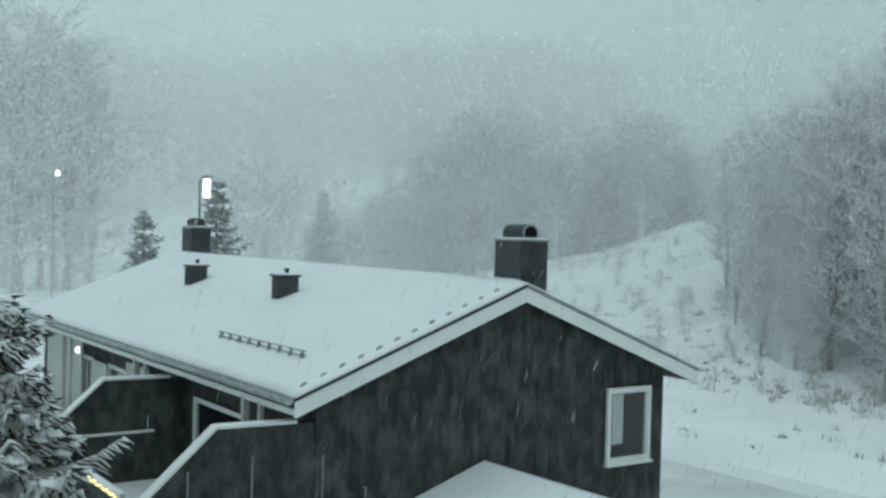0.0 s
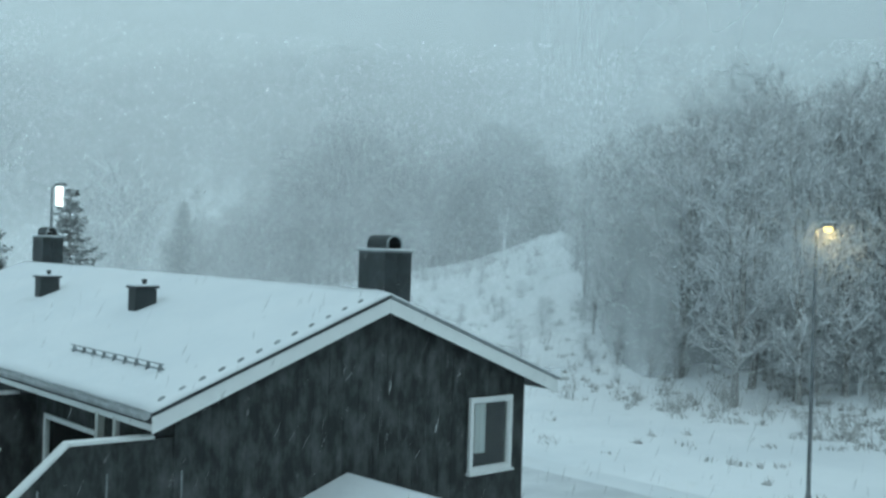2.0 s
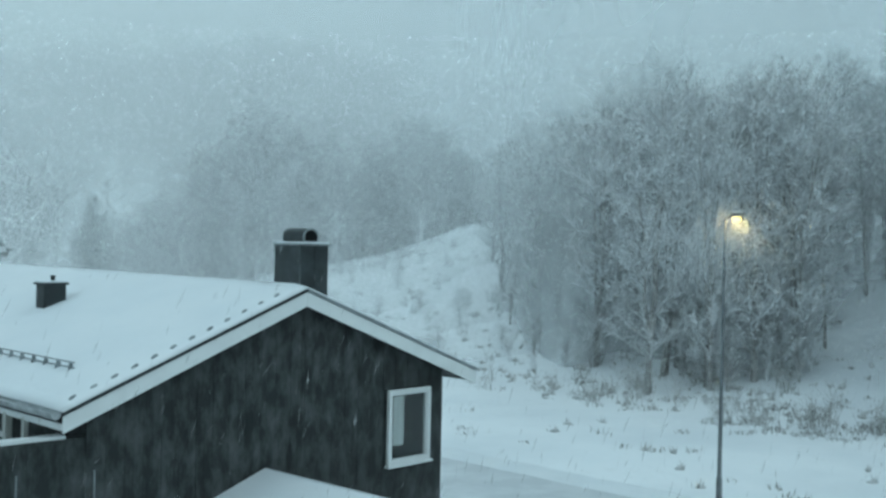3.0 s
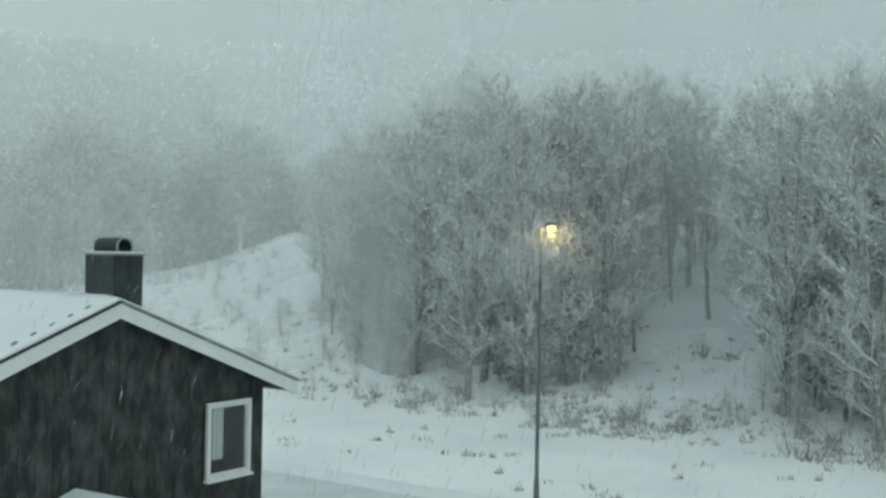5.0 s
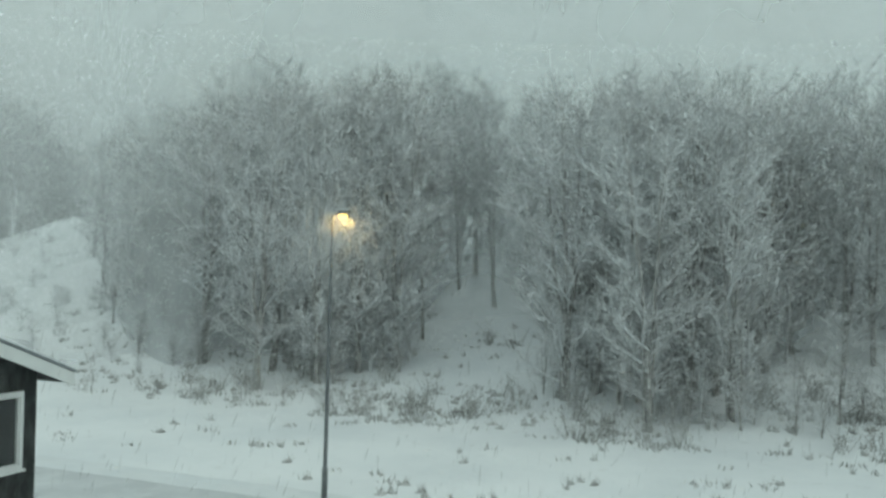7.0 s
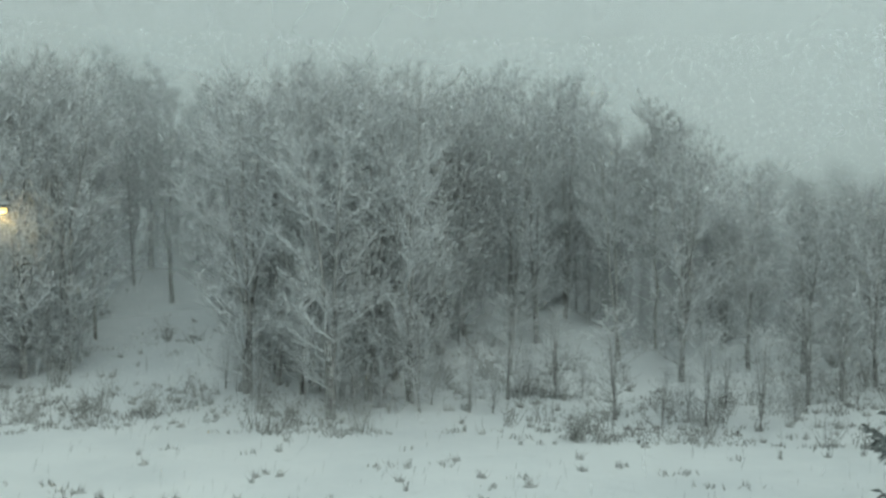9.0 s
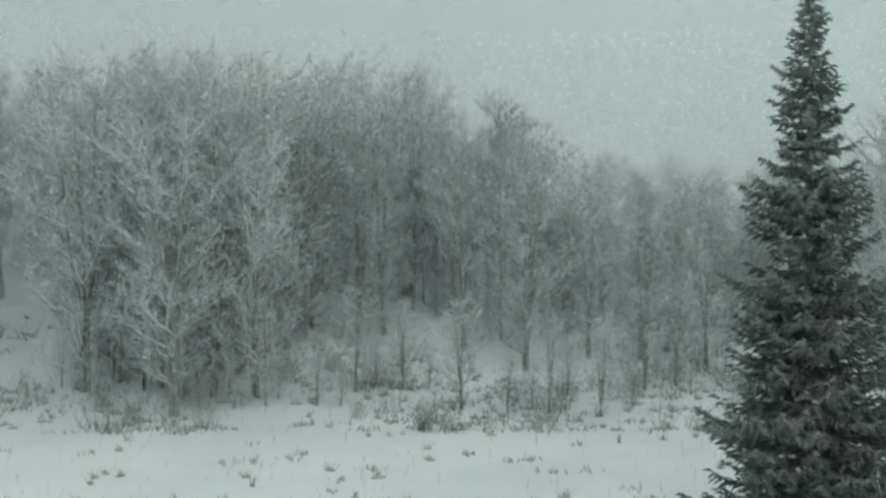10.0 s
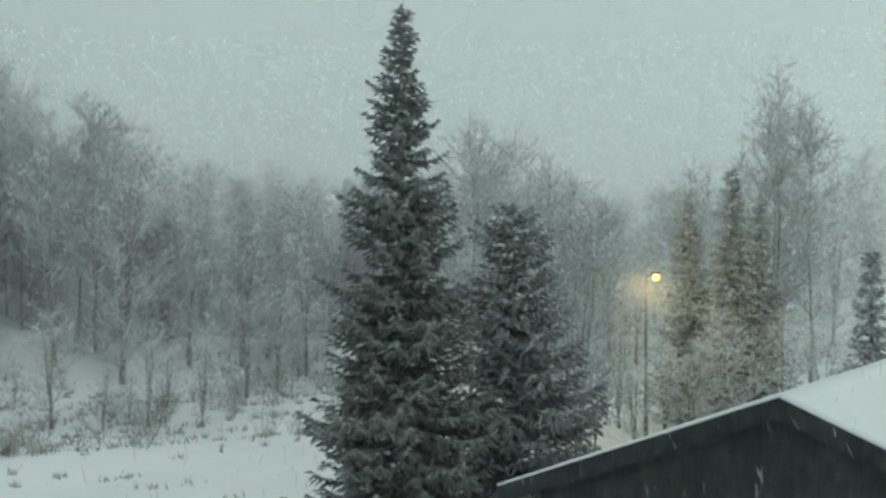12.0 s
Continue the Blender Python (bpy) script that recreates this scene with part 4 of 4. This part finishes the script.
put_spruce(spruce(3, 13.85, 2.95, NEEDLES, 1.15, taper=0.92, pads=0.03), 111.85, 25.0, "tall dark green spruce with a narrow pointed top")
put_spruce(spruce(4, 9.3, 2.9, DUST_HAZE_NEEDLES, 1.0, taper=0.55, pads=0.03), 118.0, 27.5, "shorter bushy dark spruce beside the tall one")
near = spruce(8, 7.3, 2.3, SNOWY_NEEDLES, 3.2, taper=0.7, pads=0.32)
put_spruce(near, 11.6, 12.5, "young spruce with snow lying on its boughs")
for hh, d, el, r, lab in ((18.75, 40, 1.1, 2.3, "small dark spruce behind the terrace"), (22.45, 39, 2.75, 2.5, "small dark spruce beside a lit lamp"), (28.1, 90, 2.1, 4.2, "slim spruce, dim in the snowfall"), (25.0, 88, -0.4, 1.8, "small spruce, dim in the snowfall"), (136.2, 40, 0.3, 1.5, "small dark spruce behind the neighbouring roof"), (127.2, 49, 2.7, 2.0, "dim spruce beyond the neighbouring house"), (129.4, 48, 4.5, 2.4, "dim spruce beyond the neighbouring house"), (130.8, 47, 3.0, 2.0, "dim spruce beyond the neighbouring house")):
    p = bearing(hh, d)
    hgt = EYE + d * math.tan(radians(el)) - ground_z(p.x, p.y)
    # crown colour is paled to stand in for haze
    put_spruce(spruce(int(hh * 10), hgt, r, HAZED_NEEDLES, 0.5), hh, d, lab)


# ---- brush and dry grass on the field's edge and the bank ----
def build_brush():
    rnd = random.Random(21)
    v, f = [], []
    for _ in range(2600):
        hh = rnd.uniform(36, 138)
        x = 43.0 + abs(rnd.gauss(0, 9)) if rnd.random() < 0.95 else rnd.uniform(30.5, 44)
        if hh < 54 and rnd.random() < 0.75:
            x = rnd.uniform(46, 92)
        d = x / math.sin(radians(hh))
        if d > 150:
            continue
        p = bearing(hh, d)
        p.z = ground_z(p.x, p.y) - 0.03
        if noise.noise(Vector((p.x * 0.16, p.y * 0.16, 2))) < rnd.uniform(-0.5, 0.25) - (0.3 if hh < 54 else 0):
            continue
        big = rnd.random() < 0.22 and x > 43
        for _ in range(rnd.randint(7, 16)):
            o = p + Vector((rnd.gauss(0, 0.22), rnd.gauss(0, 0.22), 0))
            l = rnd.uniform(0.5, 1.7) if big else rnd.uniform(0.10, 0.32)
            w = Vector((rnd.gauss(0, 0.45), rnd.gauss(0, 0.45), 1)).normalized()
            cone3(v, f, o, o + w * l, 0.02 if big else 0.035, 0)
            if big:
                for _ in range(3):
                    q = o + w * l * rnd.uniform(0.3, 0.9)
                    cone3(v, f, q, q + Vector((rnd.gauss(0, 0.5), rnd.gauss(0, 0.5), 0.5)) * l * 0.45, 0.013, 0)
    tagged(raw("brush", v, f, GRASS), "dry grass and low brush sticking out of the snow", "brush", kind="stuff")


build_brush()


def build_tussocks():
    """Low dark clods and tussocks, half buried."""
    rnd = random.Random(9)
    v, f = [], []
    for _ in range(420):
        hh = rnd.uniform(38, 118)
        row = rnd.random()
        x = 31.2 + rnd.gauss(0, 0.5) if row < 0.12 else rnd.uniform(33, 43) if row < 0.20 else 44 + abs(rnd.gauss(0, 6))
        d = x / math.sin(radians(hh))
        if d > 85:
            continue
        p = bearing(hh, d)
        a, b, c = rnd.uniform(0.08, 0.28), rnd.uniform(0.08, 0.2), rnd.uniform(0.05, 0.13)
        p.z = ground_z(p.x, p.y)
        base, turn = len(v), rnd.uniform(0, 3.1)
        for rr, zz in ((1.0, -0.4), (0.92, 0.35), (0.5, 0.85)):
            for k in range(8):
                t = 2 * math.pi * k / 8
                w = 1 + rnd.uniform(-0.25, 0.25)
                q = Vector((a * rr * w * math.cos(t), b * rr * w * math.sin(t), 0))
                v.append(p + Matrix.Rotation(turn, 3, "Z") @ q + Vector((0, 0, c * zz)))
        v.append(p + Vector((0, 0, c)))
        for lev in range(2):
            for k in range(8):
                j = (k + 1) % 8
                f.append((base + lev * 8 + k, base + lev * 8 + j, base + lev * 8 + 8 + j, base + lev * 8 + 8 + k))
        for k in range(8):
            f.append((base + 16 + k, base + 16 + (k + 1) % 8, base + 24))
        for k in range(9):
            o = p + Vector((rnd.gauss(0, a * 0.5), rnd.gauss(0, b * 0.5), 0))
            cone3(v, f, o, o + Vector((rnd.gauss(0, 0.12), rnd.gauss(0, 0.12), rnd.uniform(0.15, 0.4))), 0.02, 0)
    tagged(raw("tussocks", v, f, GRASS), "dark half-buried tussocks in the snow", "tussocks", kind="stuff")


build_tussocks()


# ---- lamps ----
def street_lamp(h, d, el, glow, power, color, label, arm=0.7, pole_r=0.07, tall=0.085):
    base = bearing(h, d)
    z = ground_z(base.x, base.y)
    top = EYE + d * math.tan(radians(el)) - z
    lamp = empty("street_lamp", (base.x, base.y, z))
    lamp.rotation_euler = (0, 0, radians(-h - 8))
    tagged(lamp, label, "street lamp")
    part("pole", rod((0, 0, -0.3), (0, 0, top - 0.1), pole_r, pole_r * 0.62, 12), POLE_METAL, lamp)
    part("base_sleeve", rod((0, 0, -0.1), (0, 0, 1.1), pole_r * 1.3, pole_r * 1.3, 12), POLE_METAL, lamp)
    part("arm", rod((0, 0, top - 0.12), (arm * 0.45, 0, top), pole_r * 0.5, None, 8), POLE_METAL, lamp)
    head = part("lamp_head", prism([(arm * 0.3, top - 0.03), (arm * 0.3 + 0.46, top + 0.02), (arm * 0.3 + 0.42, top + 0.09), (arm * 0.3 + 0.05, top + 0.08)], "y", -0.13, 0.13, 0.02), POLE_METAL, lamp)
    # tall stretches the glowing lens downwards to imitate the lamp's glare
    part("lens", box((arm * 0.3 + 0.08, -0.09, top - 0.035 - tall), (arm * 0.3 + 0.33, 0.09, top - 0.035), 0.03), glow, lamp, "glowing lens")
    part("snow_cap", box((arm * 0.3 + 0.07, -0.10, top + 0.088), (arm * 0.3 + 0.40, 0.10, top + 0.13), 0.02), SNOW, lamp)
    data = bpy.data.lights.new("lamp_light", "POINT")
    data.energy, data.color, data.shadow_soft_size = power, color, 0.15
    light = new("lamp_light", data)
    light.parent = lamp
    light.matrix_basis = pose(arm * 0.3 + 0.26, 0, top - 0.2, 0, 0, 0)
    return lamp


street_lamp(61.3, 32.7, 1.65, WARM_GLOW, 55, (1.0, 0.66, 0.26), "slim grey street lamp with a warm glowing head", 0.4, tall=0.13)
street_lamp(125.0, 45.0, -1.5, WARM_GLOW, 650, (1.0, 0.64, 0.20), "street lamp glowing yellow among bare trees", tall=0.26)
street_lamp(21.55, 43.0, 2.5, WHITE_GLOW, 200, (1.0, 0.97, 0.85), "street lamp behind the terrace, its white lens stretched to show glare", 0.2, tall=0.75)
street_lamp(14.3, 88.0, 2.6, MID_GLOW, 200, (1.0, 0.97, 0.85), "street lamp glowing white, dim in the snowfall", 0.2, tall=0.4)
street_lamp(32.1, 262.0, 8.05, BRIGHT_GLOW, 300, (1.0, 0.98, 0.9), "far street lamp glowing on the hill", 0.2, tall=0.6)


def wall_lamp():
    l = empty("wall_lamp", (WL - 0.06, 24.8, 5.05))
    tagged(l, "small lit wall lamp beside the balcony door", "wall lamp")
    part("bracket", box((-0.0, -0.03, -0.05), (0.058, 0.03, 0.09), 0.006), DARK_METAL, l)
    bm = bmesh.new()
    bmesh.ops.create_uvsphere(bm, u_segments=14, v_segments=9, radius=0.075, matrix=Matrix.Translation((-0.08, 0, 0)))
    part("globe", bm, WHITE_GLOW, l, "glowing globe")


wall_lamp()


def string_lights():
    s = empty("string_lights", (4.86, 15.1, 4.104))
    tagged(s, "string of small warm lights on a snowy balcony rail", "string lights")
    part("rail", box((-0.05, -0.1, -0.10), (0.05, 1.5, -0.03), 0.008), WHITE, s)
    part("rail_snow", box((-0.06, -0.1, -0.028), (0.06, 1.5, 0.03), 0.02), SNOW, s)
    for k in range(14):
        b = bmesh.new()
        bmesh.ops.create_icosphere(b, subdivisions=1, radius=0.018, matrix=Matrix.Translation((-0.07, 0.1 * k, -0.04 + 0.02 * math.sin(k * 2.0))))
        part("bulb", b, WARM_GLOW, s)


string_lights()


# ---- snowfall: veils of blowing snow, one behind the other, and single flakes in the air ----
def snow_veil(radius, density, size, seed):
    v, f, n = [], [], 144
    for i in range(n):
        a = 2 * math.pi * i / n
        r = radius * (1 + 0.035 * noise.noise(Vector((math.cos(a) * 2.3, math.sin(a) * 2.3, seed))))
        x, y = r * math.sin(a), r * math.cos(a)
        v += [(x, y, -6.0), (x * 1.02, y * 1.02, 30 + radius * 0.9)]
    for i in range(n):
        j = (i + 1) % n
        f.append((2 * i, 2 * j, 2 * j + 1, 2 * i + 1))
    ob = raw("snow_veil", v, f, veil_material("blowing_snow", density, size))
    for q in ob.data.polygons:
        q.use_smooth = True
    return tagged(ob, "thin veil of blowing snow in the air", "snowfall", kind="stuff")


def wood_veil(off, density, size):
    """Snow blowing between the rows of the wood, following its edge."""
    v, f, n = [], [], 150
    for i in range(n + 1):
        h = 44.0 + 94.0 * i / n
        x = np.mean([wood_front(h + q) for q in (-1.5, -0.75, 0, 0.75, 1.5)]) + off + 60.0 * (1 - smooth(43, 51, h)) - 7.0 * smooth(48, 51, h) * (1 - smooth(52, 57, h)) + 0.8 * noise.noise(Vector((h * 0.2, off, 0)))
        p = bearing(h, x / math.sin(radians(h)))
        v += [(p.x, p.y, ground_z(p.x, p.y) - 0.5), (p.x * 1.03, p.y * 1.03, 75.0)]
    for i in range(n):
        f.append((2 * i, 2 * i + 2, 2 * i + 3, 2 * i + 1))
    ob = raw("snow_veil", v, f, veil_material("blowing_snow", density, size))
    for q in ob.data.polygons:
        q.use_smooth = True
    return tagged(ob, "thin veil of snow blowing between the trees", "snowfall", kind="stuff")


for off, a in ((3.6, 0.25), (8.5, 0.25), (14.0, 0.25), (20.0, 0.25)):
    wood_veil(off, a, 0.12)
for k, (r, a, s) in enumerate([(64.0, 0.20, 0.09), (72.0, 0.14, 0.07), (82.0, 0.12, 0.06), (95.0, 0.10, 0.05), (136.0, 0.30, 0.04), (185.0, 0.28, 0.03), (225.0, 0.24, 0.02)]):
    snow_veil(r, a, s, 3.1 * k)


def snow_flakes(count, near, far, seed):
    """Flakes in the air, each a slim spindle drawn out along its fall."""
    rnd = random.Random(seed)
    v, f = [], []
    for _ in range(count):
        h = rnd.uniform(8, 140)
        d = rnd.uniform(near, far)
        p = bearing(h, d, EYE + d * math.tan(radians(rnd.uniform(-16, 14))))
        if p.z < 0.4:
            continue
        if WL - 3.2 < p.x < WR + 0.6 and PY - 0.35 < p.y < YB + 0.5 and p.z < 8.3:
            continue
        w = Vector((rnd.gauss(-0.36, 0.16), rnd.gauss(0.1, 0.16), -1)).normalized()
        l, r = rnd.uniform(0.04, 0.14), rnd.uniform(0.006, 0.018)
        x = w.orthogonal().normalized()
        y = w.cross(x)
        base = len(v)
        v += [p + (x * math.cos(t) + y * math.sin(t)) * r for t in (0.0, 2.094, 4.189)] + [p + w * l, p - w * l]
        for k in range(3):
            j = (k + 1) % 3
            f += [(base + k, base + j, base + 3), (base + j, base + k, base + 4)]
    tagged(raw("snow_flakes", v, f, FLAKE), "snowflakes driven slantwise through the air", "snowflakes", kind="stuff")


snow_flakes(4500, 11.0, 17.0, 77)


def lit_flakes(h, d, el, reach, count, seed):
    """Flakes whirling round a street lamp, thickest close under its head."""
    rnd = random.Random(seed)
    v, f = [], []
    c = bearing(h, d, EYE + d * math.tan(radians(el)) - 0.25)
    for _ in range(count):
        w = Vector((rnd.gauss(0, 1), rnd.gauss(0, 1), rnd.gauss(-0.35, 1))).normalized()
        o = c + w * (0.2 + reach * rnd.random() ** 0.8)
        fall = Vector((rnd.gauss(-0.3, 0.3), rnd.gauss(0.1, 0.3), -1)).normalized() * rnd.uniform(0.02, 0.055)
        cone3(v, f, o, o + fall, rnd.uniform(0.007, 0.013), 0)
    tagged(raw("lamplit_flakes", v, f, SNOW), "cloud of fine snow drifting round the lamp", "snowflakes", kind="stuff")


lit_flakes(61.35, 32.7, 1.5, 2.2, 9000, 5)
lit_flakes(124.6, 44.7, -1.9, 2.4, 16000, 6)


def driven_snow(count, seed):
    """Fine snow driven across the field in front of the wood, each flake one small blade."""
    rnd = np.random.default_rng(seed)
    h = np.radians(rnd.uniform(9, 139, count))
    d = rnd.uniform(34.2, 46.0, count)
    z = EYE + d * np.tan(np.radians(rnd.uniform(-9.5, 11.0, count)))
    keep = z > 0.9
    h, d, z = h[keep], d[keep], z[keep]
    n = len(h)
    p = np.stack([d * np.sin(h), d * np.cos(h), z], 1)
    fall = np.stack([rnd.normal(-0.4, 0.25, n), rnd.normal(0.1, 0.25, n), np.full(n, -1.0)], 1) * rnd.uniform(0.02, 0.07, (n, 1))
    turn = rnd.uniform(0, 2 * np.pi, n)
    side = np.stack([np.cos(turn), np.sin(turn), rnd.normal(0, 0.3, n)], 1) * rnd.uniform(0.008, 0.018, (n, 1))
    me = bpy.data.meshes.new("driven_snow")
    me.vertices.add(3 * n)
    me.vertices.foreach_set("co", np.stack([p - side, p + side, p + fall], 1).ravel())
    me.loops.add(3 * n)
    me.loops.foreach_set("vertex_index", np.arange(3 * n, dtype=np.int32))
    me.polygons.add(n)
    me.polygons.foreach_set("loop_start", np.arange(0, 3 * n, 3, dtype=np.int32))
    me.update(calc_edges=True)
    me.materials.append(DRIVEN)
    tagged(new("driven_snow", me), "fine snow driven through the air before the wood", "snowfall", kind="stuff")


driven_snow(90000, 41)

# ---- boards of the gable, piece by piece ----
build_planks(gable_wall, WL - PX, WR - PX, 0.0, lambda x: roof_z(x + PX) - 0.2, 0.02, [(win[0] - PX, win[1] - PX, win[2], win[3])])
